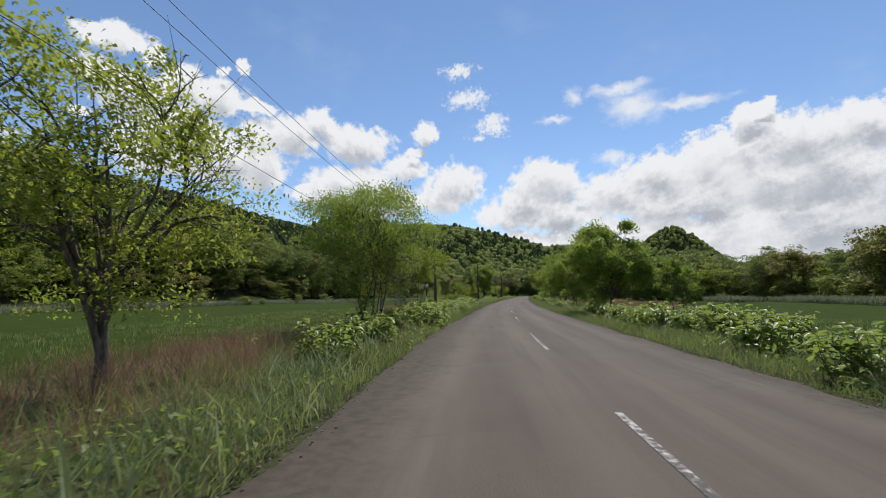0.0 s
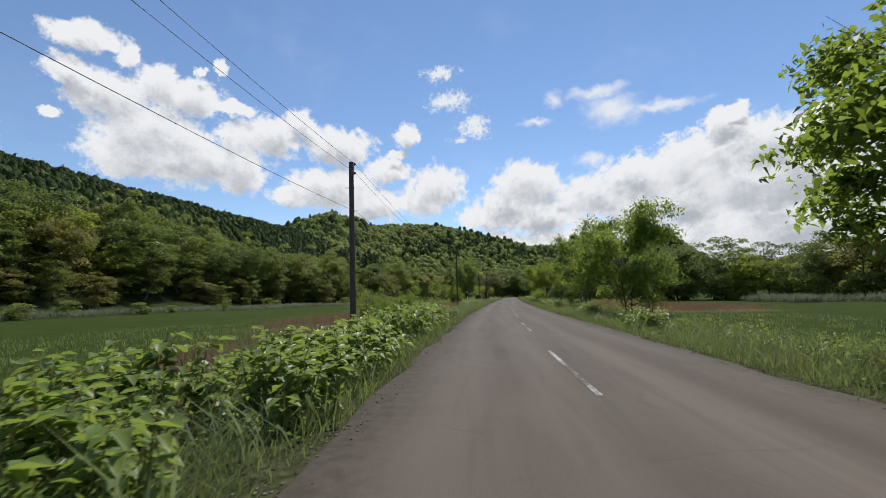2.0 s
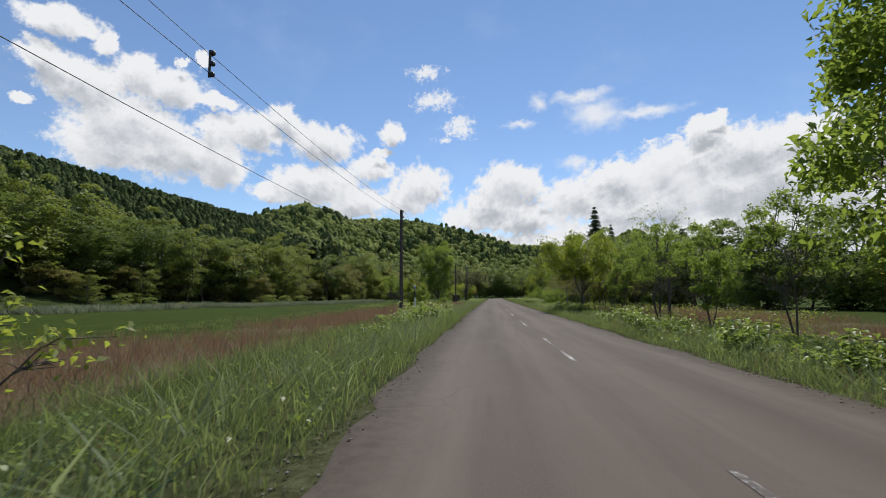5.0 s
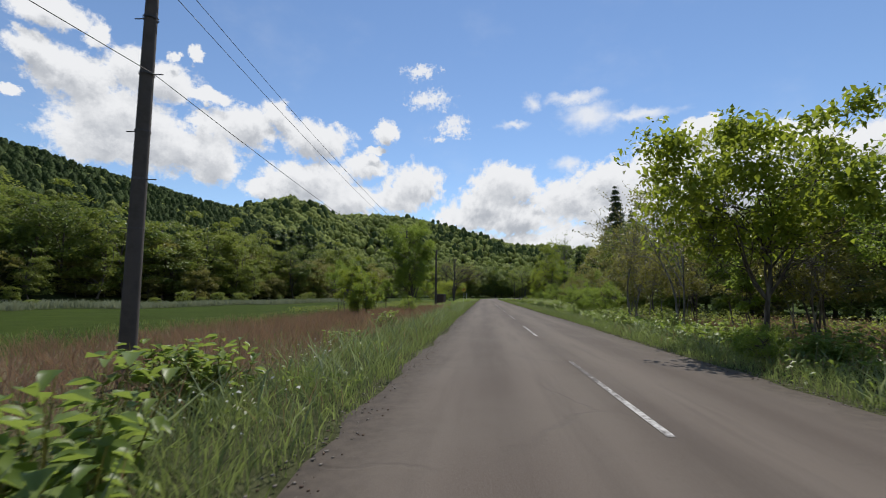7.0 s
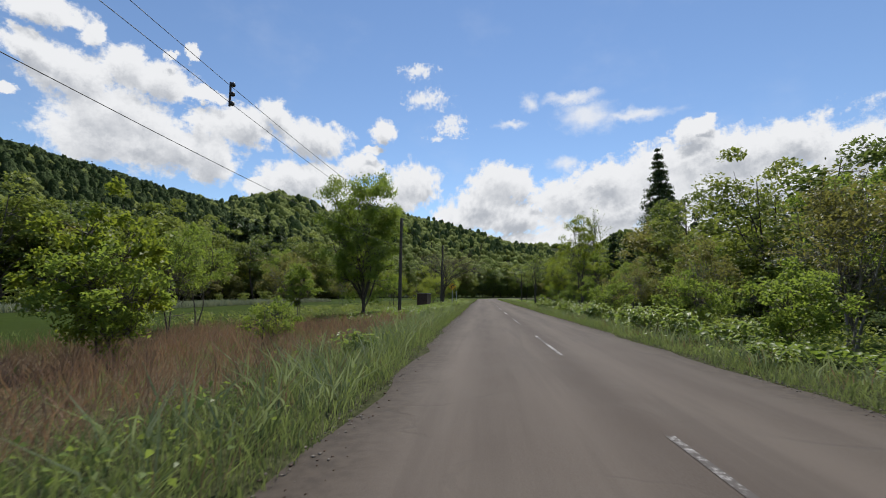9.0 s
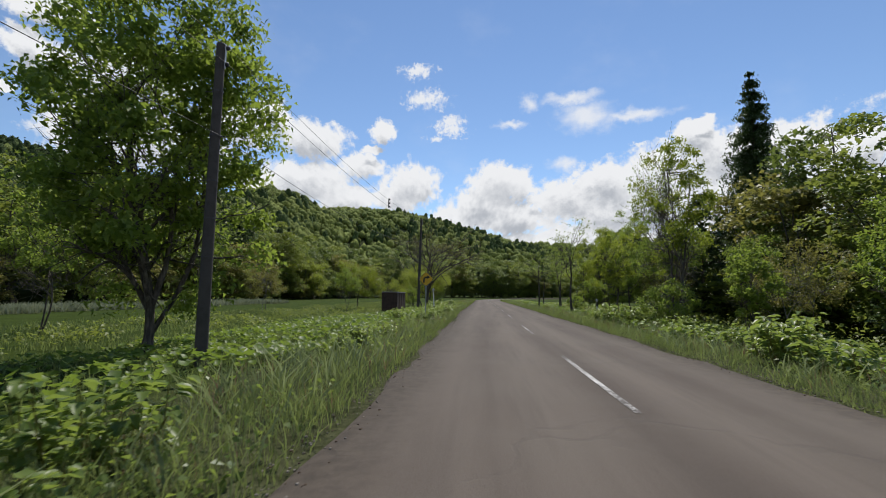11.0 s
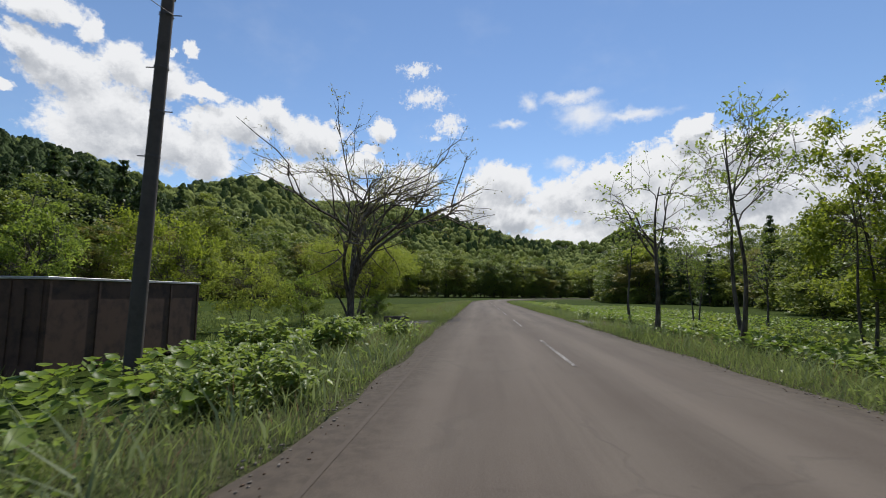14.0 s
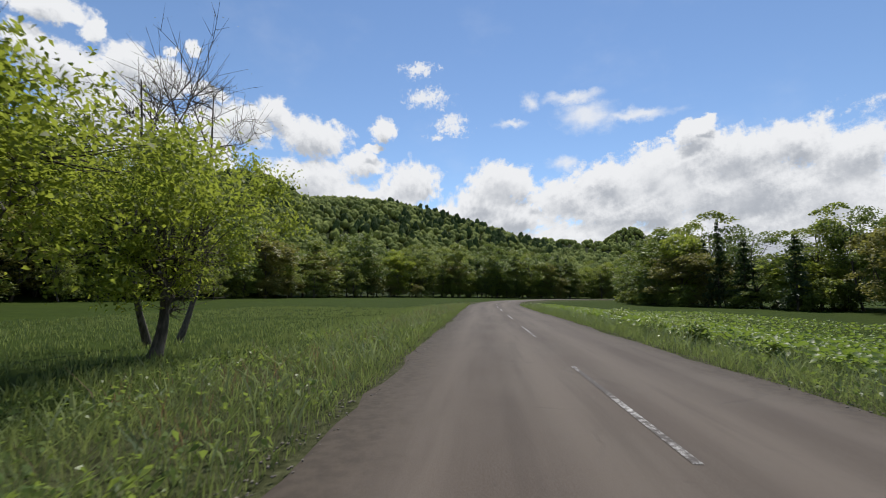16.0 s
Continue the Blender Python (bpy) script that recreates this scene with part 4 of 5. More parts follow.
tree("bare_shrub", "bare grey branching shrub beside a marker post", 26.0, -4.9, 44, 2.4, 1.5, 0.05, LEAF_OLIVE, BARK_PALE, category="shrub", limbs=8, subs=5, twigs=3, leaves=1, size=0.05, stems=3, girth=0.06)
tree("broadleaf_tree", "tall half-bare tree with fine upswept grey limbs", 181.0, 15.0, 45, 14.0, 3.2, 0.2, LEAF_NEAR, BARK_PALE, limbs=20, subs=7, twigs=4, leaves=4, size=0.17, tips=True, stems=2, rise=0.6)
tree("broadleaf_tree", "dense dark green young tree in the reeds", 127.2, -10.4, 46, 5.0, 2.3, 0.0, LEAF_LIME, BARK, limbs=14, subs=6, twigs=4, leaves=150, size=0.14, stems=2, pads=54)
tree("bare_shrub", "pale half-bare shrub leaning over the knotweed", 56.0, -7.4, 47, 2.6, 2.0, 0.1, LEAF_LIME, BARK_PALE, category="shrub", limbs=9, subs=5, twigs=3, leaves=3, size=0.1, tips=True, stems=3, girth=0.06)
tree("broadleaf_tree", "upright bright green tree beside the open ground", 194.5, 12.2, 48, 8.2, 2.6, 0.1, LEAF_LIME, limbs=12, subs=6, twigs=4, leaves=150, size=0.13, stems=2, pads=60)
tree("broadleaf_tree", "tall leafy green tree among slimmer ones", 184.5, 14.2, 49, 11.0, 2.8, 0.1, LEAF_NEAR, limbs=16, subs=6, twigs=4, leaves=170, size=0.14, stems=2, pads=70)
tree("broadleaf_tree", "tall dense green tree with spreading top branches", 190.6, 13.2, 50, 11.0, 2.9, 0.08, LEAF_LIME, limbs=16, subs=6, twigs=4, leaves=170, size=0.14, stems=2, pads=72)
# repeats of the same kinds farther along and back
SMALL = []
for seed, h, sp, lf, lo in ((51, 3.3, 2.1, LEAF_NEAR, 0.06), (52, 2.2, 1.0, LEAF_YELLOW, 0.3), (53, 4.2, 1.5, LEAF_NEAR, 0.25), (54, 5.2, 2.3, LEAF_OLIVE, 0.2), (55, 5.6, 2.2, LEAF_NEAR, 0.3)):
    w, l = tree_mesh(seed, h, sp, lo, leaves=6 if seed == 52 else 105, pads=0 if seed == 52 else 44, size=0.115, limbs=4 if seed == 52 else 10, subs=3 if seed == 52 else 5, twigs=4, sub_sides=3, stems=2 if seed != 52 else 1)
    SMALL.append(thing_tree("small_tree", ("leafy green shrub in the verge", "thin sapling with yellowish leaves", "young green tree with slim dark stems", "olive-green young tree with pale stems", "young roadside tree with an open crown")[seed - 51], w, l, BARK if seed != 54 else BARK_PALE, lf, "tree" if seed > 52 else "shrub"))
    SMALL[-1].matrix_world = spot((126.2, 68.2, 29.5, 140.0, 88.0)[seed - 51], (-9.4, -5.0, 11.0, 11.5, 11.0)[seed - 51])
PLACES = [
    (0, 29.5, 6.5, 0, 0.36), (0, 30.8, 6.9, 140, 0.42), (0, 99.2, 5.5, 20, 0.27), (0, 100.3, 6.0, 80, 0.3), (0, 68.5, 6.0, 0, 0.26),
    (0, 54.5, -5.0, 20, 0.6), (0, 57.5, -8.6, 200, 0.75), (0, 60.5, -6.6, 310, 0.6), (0, 63.5, -9.2, 100, 0.7), (0, 55.8, -7.0, 80, 0.5), (1, 58.6, -4.6, 40, 0.7), (1, 62.5, -4.5, 130, 0.9), (1, 50.0, -6.5, 30, 0.9), (0, 129.0, -6.3, 60, 0.5), (1, 128.2, -6.3, 200, 0.6),
    (4, 108.0, 12.5, 30, 1.3), (4, 111.0, 15.0, 130, 1.4), (2, 115.5, 13.5, 80, 1.5), (4, 105.0, 14.5, 200, 1.3), (2, 30.6, 12.2, 90, 0.9), (4, 64.0, 12.5, 10, 1.2), (4, 80.0, 10.2, 50, 1.0), (2, 84.5, 9.6, 70, 0.9), (4, 93.0, 10.6, 150, 1.15), (2, 98.0, 9.5, 250, 1.0), (3, 106.0, 11.0, 20, 1.0), (2, 107.4, 9.9, 40, 1.05),
    (3, 109.5, 12.5, 200, 1.1), (3, 118.0, 11.0, 100, 1.1), (4, 121.0, 14.0, 60, 1.2), (3, 125.5, 12.0, 300, 1.15), (0, 122.5, 8.6, 10, 0.8), (3, 129.5, 17.0, 45, 1.3), (0, 128.5, 8.4, 120, 0.85), (4, 138.0, 17.5, 90, 1.5),
    (0, 136.0, 9.0, 220, 0.9), (4, 145.0, 13.5, 20, 0.95), (3, 149.0, 11.0, 160, 0.85), (0, 147.0, 8.8, 70, 0.9), (4, 155.0, 12.5, 250, 0.9), (2, 158.5, 9.8, 30, 0.9), (3, 161.0, 13.0, 120, 0.9), (4, 171.0, 17.0, 60, 1.1), (0, 163.5, 9.0, 0, 0.8),
    (4, 177.0, 14.5, 220, 1.5), (3, 182.0, 16.0, 20, 1.3), (2, 183.5, 10.0, 80, 0.85), (2, 184.3, 10.8, 280, 0.8), (4, 189.5, 14.0, 10, 1.3), (0, 186.5, 9.0, 180, 0.6), (2, 193.0, 13.0, 90, 1.2), (0, 205.0, -10.0, 45, 1.0), (0, 208.0, -6.5, 70, 0.55),
    (4, 194.5, -16.0, 45, 0.95), (3, 186.0, -22.0, 95, 1.1), (4, 160.0, -20.0, 10, 1.2), (4, 140.0, -16.0, 60, 1.1), (2, 143.5, -11.5, 20, 1.0), (4, 134.5, -13.5, 120, 0.9), (3, 147.0, -14.0, 160, 1.0)]
for k, s, lat, turn, sc in PLACES:
    put(SMALL[k], s, lat, turn, sc)
for s, lat, turn, sc in ((192.5, 21.0, 160, 0.9), (184.0, 25.0, 250, 1.0)):
    put(r9, s, lat, turn, sc)
put(s1, 100.5, 13.6, 30, 1.2)
put(s1, 215.0, 21.0, 80, 0.8)
put(s2, 213.0, 15.0, 140, 0.7)


def conifer_mesh(seed, height, spread, tiers=44, per=9, dense=22, leaf=0.3):
    rng = np.random.default_rng(seed)
    z = np.linspace(-0.3, height, 10)
    tubes = [tube(np.stack([z * 0, z * 0, z], -1), np.linspace(height * 0.014, 0.02, 10), 8)]
    pts = []
    for k in range(tiers):
        f = k / (tiers - 1)
        zz = height * (0.1 + 0.89 * f) + rng.normal() * 0.15
        for j in range(per):
            a = rng.uniform(0, 6.28)
            L = spread * (1 - f) ** 0.8 * rng.uniform(0.6, 1.1) + 0.25
            d = np.array([math.cos(a), math.sin(a), 0])
            b = np.stack([np.array([0, 0, zz]), d * L * 0.5 + [0, 0, zz - 0.06 * L], d * L + [0, 0, zz - 0.28 * L]])
            tubes.append(tube(b, [0.05 * (1 - f) + 0.012, 0.02, 0.006], 3))
            n = int(4 + dense * L)
            ff = rng.uniform(0.12, 1.0, n)[:, None]
            p = np.where(ff < 0.5, b[0] + (b[1] - b[0]) * ff * 2, b[1] + (b[2] - b[1]) * (ff - 0.5) * 2)
            p = p + rng.normal(size=p.shape) * np.array([0.2, 0.2, 0.14]) * (0.6 + L * 0.2)
            pts.append(p)
    lv = leaf_quads(rng, np.concatenate(pts), leaf, 0.7, 0.4, 0.5)
    return joined(tubes), lv


cw, cl = conifer_mesh(61, 25.5, 5.6, 40, 12, 24, 0.36)
conifer = thing_tree("conifer_tree", "tall dark spruce standing among broadleaf trees", cw, cl, BARK, NEEDLE)
conifer.matrix_world = spot(189.5, 28.0)
put(conifer, 205.0, 36.0, 70, 0.9)
put(r7, 120.5, 9.8, 130, 1.08)

# ---- woods: edge trees one by one, the hills as a mass ----
def far_tree_mesh(seed, height, spread, low, n, size):
    """A whole tree for the distance: a forked trunk, limbs, and a crown of flat-bottomed pads of foliage."""
    rng = np.random.default_rng(seed)
    wood, tw = grow(rng, height, spread, low, limbs=16, subs=4, twigs=2, girth=height * 0.013, first=0.12, fine=False, reach=0.85)
    pads = 64 if n > 3000 else 44 if n > 1500 else 24
    own = tw[rng.choice(len(tw), pads, replace=False), 2]
    mid, half = height * (0.5 + low / 2), height * (1 - low) / 2
    rel = (own - np.array([0, 0, mid])) / np.array([spread, spread, half])
    own = own / np.maximum(1, np.linalg.norm(rel, axis=1) / 0.92)[:, None] * np.array([1, 1, 0]) + np.stack([own[:, 2] * 0, own[:, 2] * 0, mid + rel[:, 2] * half / np.maximum(1, np.linalg.norm(rel, axis=1) / 0.92)], -1)
    sink = rng.random(pads) < 0.25
    own[sink, 2] *= rng.uniform(0.3, 0.7, sink.sum())
    big = spread * rng.uniform(0.17, 0.36, pads)
    k = n // pads
    d = rng.normal(size=(pads, k, 3))
    d /= np.linalg.norm(d, axis=2)[..., None]
    d[..., 2] = np.abs(d[..., 2]) * 0.78 - 0.16
    c = own[:, None] + d * big[:, None, None] * rng.uniform(0.6, 1.08, (pads, k, 1))
    return carried(rng, wood, tw, own, 0.04), leaf_quads(rng, c.reshape(-1, 3), size, 0.9, 0.75, 0.2)


EDGE = []
KINDS = ((71, 15.0, 5.4, 0.03, LEAF, "tall green broadleaf tree at the edge of the woods"), (72, 14.0, 5.2, 0.02, LEAF_DARK, "dark green broadleaf tree at the edge of the woods"),
         (73, 12.5, 5.2, 0.0, LEAF_YELLOW, "yellow-green broadleaf tree at the edge of the woods"), (74, 11.5, 4.8, 0.0, LEAF_OLIVE, "olive broadleaf tree at the edge of the woods"),
         (75, 4.4, 3.4, -0.3, LEAF, "low spreading bush at the edge of the woods"))
for near in (False, True):
    for seed, h, sp, lo, lf, label in KINDS:
        w, l = far_tree_mesh(seed + 10 * near, h, sp, lo, (5600 if near else 3200) if seed < 75 else (2000 if near else 1000), (0.34 if near else 0.46))
        EDGE.append(thing_tree("wood_edge_tree" if seed < 75 else "wood_edge_bush", label, w, l, BARK, lf, "tree" if seed < 75 else "bush"))
w, l = conifer_mesh(62, 17.0, 3.6, 26, 6, 4, 0.75)
EDGE.append(thing_tree("conifer_tree", "dark conifer standing at the edge of the woods", w, l, BARK, NEEDLE))
rng = np.random.default_rng(8)


def edge_row(line, step, jitter, kinds, group, least=0.75, most=1.15):
    """Trees along a broken line of places in the world."""
    for (x_a, y_a), (x_b, y_b) in zip(line, line[1:]):
        n = max(1, int(math.hypot(x_b - x_a, y_b - y_a) / step))
        for k in range(n):
            f = (k + rng.uniform(0.1, 0.9)) / n
            x, y = x_a + (x_b - x_a) * f + rng.normal() * jitter, y_a + (y_b - y_a) * f + rng.normal() * jitter
            which = int(rng.choice(kinds))
            ob = EDGE[which if which > 5 else which + (5 if y < 300 else 0)]
            c = copy_thing(ob, pose(x, y, gz_at(x, y), 0, 0, rng.uniform(0, 360)))
            size = rng.uniform(least, most)
            c.scale = (size * rng.uniform(0.8, 1.35), size * rng.uniform(0.8, 1.35), size * rng.uniform(0.8, 1.1))
            tagged(c, group=group)


WOOD_LINE = [(-92, 20), (-92, 100), (-87, 150), (-74, 188), (-58, 206), (-55, 232), (-44, 252), (-40, 285), (-36, 318), (-28, 345), (-12, 378), (14, 402), (45, 424), (85, 446), (130, 460)]
MIX = [0, 1, 0, 3, 3, 2, 1, 0]
edge_row(WOOD_LINE, 6.0, 2.5, MIX, "trees at the wood's edge", 1.25, 1.65)
edge_row([(x - 10, y + 3) for x, y in WOOD_LINE], 7.0, 3.0, [0, 1, 0, 1, 2], "trees at the wood's edge", 1.3, 1.75)
edge_row([(x + 7, y) for x, y in WOOD_LINE], 5.0, 2.0, [4, 3, 0], "bushes at the wood's edge", 0.5, 0.85)
edge_row([(-60, 30), (-58, 95), (-48, 128), (-36, 160), (-31, 200), (-28, 240)], 8.0, 3.5, [4], "bushes beyond the meadow", 0.25, 0.6)
edge_row([(30, 424), (62, 440), (90, 456)], 5.0, 2.0, [10], "conifers at the wood's edge", 1.0, 1.25)
edge_row([(-74, 262), (-62, 285), (-57, 312), (-50, 345)], 2.6, 3.0, [10], "conifers at the wood's edge", 1.0, 1.3)
edge_row([(-60, 262), (-46, 277)], 2.2, 2.0, [10], "conifers at the wood's edge", 1.35, 1.6)
for which, x, y, size in ((7, -62, 246, 1.85), (8, -50, 248, 1.0), (5, -39, 281, 1.6), (7, -33, 291, 1.45), (7, -70, 252, 1.6)):
    c = copy_thing(EDGE[which], pose(x, y, gz_at(x, y), 0, 0, x * 7))
    c.scale = (size, size, size)
    tagged(c, group="trees at the wood's edge")
for line, low, high in (([(78, 20), (76, 50), (70, 98)], 1.0, 1.3), ([(69, 100), (59, 118), (38, 142)], 0.8, 1.05),
                        ([(37, 142), (38, 182)], 0.95, 1.25), ([(44, 190), (54, 216), (60, 236)], 0.7, 0.95), ([(66, 236), (78, 262), (76, 290)], 1.0, 1.3),
                        ([(70, 290), (68, 312), (80, 340), (92, 375), (110, 400)], 1.0, 1.35)):
    edge_row(line, 4.6, 1.8, [0, 1, 3, 1, 2], "trees at the far wood's edge", low, high)
    edge_row([(x + 9, y) for x, y in line], 7.0, 2.2, [0, 1, 1, 0], "trees at the far wood's edge", low, high)
    edge_row([(x - 3, y) for x, y in line], 4.2, 1.6, [4], "bushes at the far wood's edge", 0.8, 1.1)
edge_row([(48, 135), (48, 178), (56, 210), (70, 255), (74, 300), (84, 345)], 13, 2.0, [10], "conifers at the far wood's edge", 0.65, 0.95)
edge_row([(32, 177), (36, 183), (40, 189)], 4.0, 0.8, [10], "conifers at the far wood's edge", 0.6, 0.8)
for k, o in enumerate(EDGE):
    o.matrix_world = spot(58 + 11 * k, (-112, 84)[k % 2] - k)


def crown_shape(conic):
    """Corners and faces of one crown of unit height: lumpy and round, or in drooping tiers."""
    bm = bmesh.new()
    if conic:
        rings = [(0.18, 0.06), (0.28, 0.22), (0.26, 0.45), (0.21, 0.65), (0.14, 0.83), (0.06, 0.94)]
        for r, z in rings:
            for k in range(6):
                bm.verts.new((math.cos(k * 1.0472) * r, math.sin(k * 1.0472) * r, z))
        bm.verts.ensure_lookup_table()
        for a in range(len(rings) - 1):
            for k in range(6):
                bm.faces.new([bm.verts[a * 6 + k], bm.verts[a * 6 + (k + 1) % 6], bm.verts[a * 6 + 6 + (k + 1) % 6], bm.verts[a * 6 + 6 + k]])
        bmesh.ops.triangulate(bm, faces=bm.faces[:])
    else:
        bmesh.ops.create_icosphere(bm, subdivisions=1 if conic is None else 2, radius=1.0)
    v = np.array([x.co[:] for x in bm.verts])
    f = np.array([[y.index for y in x.verts] for x in bm.faces])
    bm.free()
    return v, f


def woods(name, label, seed, count, area, clumps, size, height, conic, mat, keep):
    """A wood on the hills: many crowns, each a broken lumpy mass with loose clumps of foliage round it."""
    rng = np.random.default_rng(seed)
    x, y = rng.uniform(area[0], area[1], count), rng.uniform(area[2], area[3], count)
    s, lat = station_of(x, y)
    ok = keep(x, y, s, lat)
    x, y = x[ok], y[ok]
    z = ground_height(x, y)
    n = len(x)
    h = height * rng.uniform(0.7, 1.25, n)
    cv, cf = crown_shape(conic)
    m = len(cv)
    ph = rng.uniform(0, 6.28, (n, 1))
    if conic:
        p = np.repeat(cv[None], n, 0) * (1 + rng.normal(size=(n, m, 1)) * np.array([0.28, 0.28, 0.03]))
    else:
        lob = 1 + 0.2 * np.sin(cv[None, :, 0] * 4 + ph) * np.cos(cv[None, :, 1] * 4 + ph * 1.7) + 0.12 * np.sin(cv[None, :, 2] * 6 + ph * 2.3) + rng.normal(size=(n, m)) * 0.07
        p = cv[None] * lob[..., None] * np.array([0.40, 0.40, 0.46]) + np.array([0, 0, 0.38])
    c, sn = np.cos(ph), np.sin(ph)
    p = np.stack([p[..., 0] * c - p[..., 1] * sn, p[..., 0] * sn + p[..., 1] * c, p[..., 2]], -1) * h[:, None, None]
    p += np.stack([x, y, z], -1)[:, None, :]
    tri = (cf[None] + (np.arange(n) * m)[:, None, None]).reshape(-1, 3)
    pick = rng.integers(0, m, (n, clumps))
    q0 = np.take_along_axis(p, pick[..., None].repeat(3, -1), 1) + rng.normal(size=(n, clumps, 3)) * size * 0.4
    v, q = leaf_quads(rng, q0.reshape(-1, 3), size, 0.9, 0.8, 0.1)
    body = p.reshape(-1, 3)
    tagged(new(name, mesh_of(name, np.concatenate([body, v]), q + len(body), tri, [mat])), label, "woods", kind="stuff")


def on_ridge(x, y):
    return ridge_height(x, y)


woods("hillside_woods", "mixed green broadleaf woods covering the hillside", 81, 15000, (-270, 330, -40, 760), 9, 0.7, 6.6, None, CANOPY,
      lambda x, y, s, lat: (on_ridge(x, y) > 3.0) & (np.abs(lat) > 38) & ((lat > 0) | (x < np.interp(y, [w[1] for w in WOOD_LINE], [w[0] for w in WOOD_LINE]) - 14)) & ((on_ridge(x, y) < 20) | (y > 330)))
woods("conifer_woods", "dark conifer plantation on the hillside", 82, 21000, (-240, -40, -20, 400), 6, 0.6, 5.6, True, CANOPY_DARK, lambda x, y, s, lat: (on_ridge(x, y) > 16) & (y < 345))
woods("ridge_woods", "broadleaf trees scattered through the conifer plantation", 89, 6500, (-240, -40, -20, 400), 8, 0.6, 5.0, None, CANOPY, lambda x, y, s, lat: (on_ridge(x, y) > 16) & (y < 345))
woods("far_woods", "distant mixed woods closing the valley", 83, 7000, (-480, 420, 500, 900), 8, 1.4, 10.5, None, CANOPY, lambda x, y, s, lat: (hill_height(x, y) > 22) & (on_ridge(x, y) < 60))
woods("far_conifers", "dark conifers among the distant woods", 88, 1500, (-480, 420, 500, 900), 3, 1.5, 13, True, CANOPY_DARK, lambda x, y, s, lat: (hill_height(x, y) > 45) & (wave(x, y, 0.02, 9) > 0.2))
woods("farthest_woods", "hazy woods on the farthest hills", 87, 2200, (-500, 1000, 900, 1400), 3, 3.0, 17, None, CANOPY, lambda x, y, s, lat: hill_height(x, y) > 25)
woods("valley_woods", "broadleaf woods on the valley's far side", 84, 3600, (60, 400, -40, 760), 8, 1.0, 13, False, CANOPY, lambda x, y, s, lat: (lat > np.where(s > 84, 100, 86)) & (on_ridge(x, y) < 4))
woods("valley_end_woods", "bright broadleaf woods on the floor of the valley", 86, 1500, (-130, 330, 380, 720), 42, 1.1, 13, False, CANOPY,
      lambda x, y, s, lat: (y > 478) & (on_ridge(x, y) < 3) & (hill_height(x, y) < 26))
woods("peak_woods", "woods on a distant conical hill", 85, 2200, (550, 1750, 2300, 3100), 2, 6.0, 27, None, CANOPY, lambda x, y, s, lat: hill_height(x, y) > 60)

# ---- plants of the verges ----
PALE = leaf_mat("pale_scrub", (0.13, 0.16, 0.09), (0.32, 0.34, 0.23), 0.3, 0.7, 0.2)
def knotweed_mesh(seed, height, stems, leaves):
    """Upright stems with broad heart-shaped leaves."""
    rng = np.random.default_rng(seed)
    tubes, vs, fs, k = [], [], [], 0
    for i in range(stems):
        a, r = rng.uniform(0, 6.28), rng.uniform(0, 0.5)
        foot = np.array([math.cos(a) * r, math.sin(a) * r, -0.08])
        h = height * rng.uniform(0.6, 1.1)
        head = foot + np.array([math.cos(a) * 0.22 * h + rng.normal() * 0.1, math.sin(a) * 0.22 * h + rng.normal() * 0.1, h])
        st = curve_points(rng, foot, head, 5, 0.05)
        tubes.append(tube(st[::2], [0.012, 0.009, 0.004], 3))
        for j in range(leaves):
            f = rng.uniform(0.25, 1.02) * 3.98
            i0 = min(int(f), 3)
            base = st[i0] + (st[i0 + 1] - st[i0]) * (f - i0)
            b = rng.uniform(0, 6.28)
            out = np.array([math.cos(b), math.sin(b), rng.uniform(-0.35, 0.35)])
            out /= np.linalg.norm(out)
            side = np.cross(out, [0, 0, 1])
            side /= np.linalg.norm(side)
            nrm = np.cross(side, out)
            L = rng.uniform(0.12, 0.235) * min(1.0, 0.5 + height * 0.5)
            Wd = L * 0.36
            p0 = base + out * 0.04
            vs += [p0, p0 + out * L * 0.22 + side * Wd + nrm * 0.02, p0 + out * L * 0.62 + side * Wd * 0.75 + nrm * 0.015, p0 + out * L - nrm * L * 0.3,
                   p0 + out * L * 0.62 - side * Wd * 0.75 + nrm * 0.015, p0 + out * L * 0.22 - side * Wd + nrm * 0.02]
            fs += [(k, k + 1, k + 2), (k, k + 2, k + 3), (k, k + 3, k + 4), (k, k + 4, k + 5)]
            k += 6
    return joined(tubes), (np.array(vs), np.array(fs))


KNOTS = []
for seed, h in ((91, 1.05), (92, 0.9), (93, 1.2), (94, 0.7), (95, 1.0)):
    w, l = knotweed_mesh(seed, h, 20, 13)
    root = empty("knotweed_plant", pose(0, 0, 0))
    part("stalk", mesh_of("stalk", *w), LEAF_OLIVE, root)
    part("foliage", mesh_of("foliage", l[0], tris=l[1]), KNOT, root)
    KNOTS.append(tagged(root, "clump of bright green broad-leaved knotweed in the verge", "knotweed", "knotweed along the road"))
rng = np.random.default_rng(17)
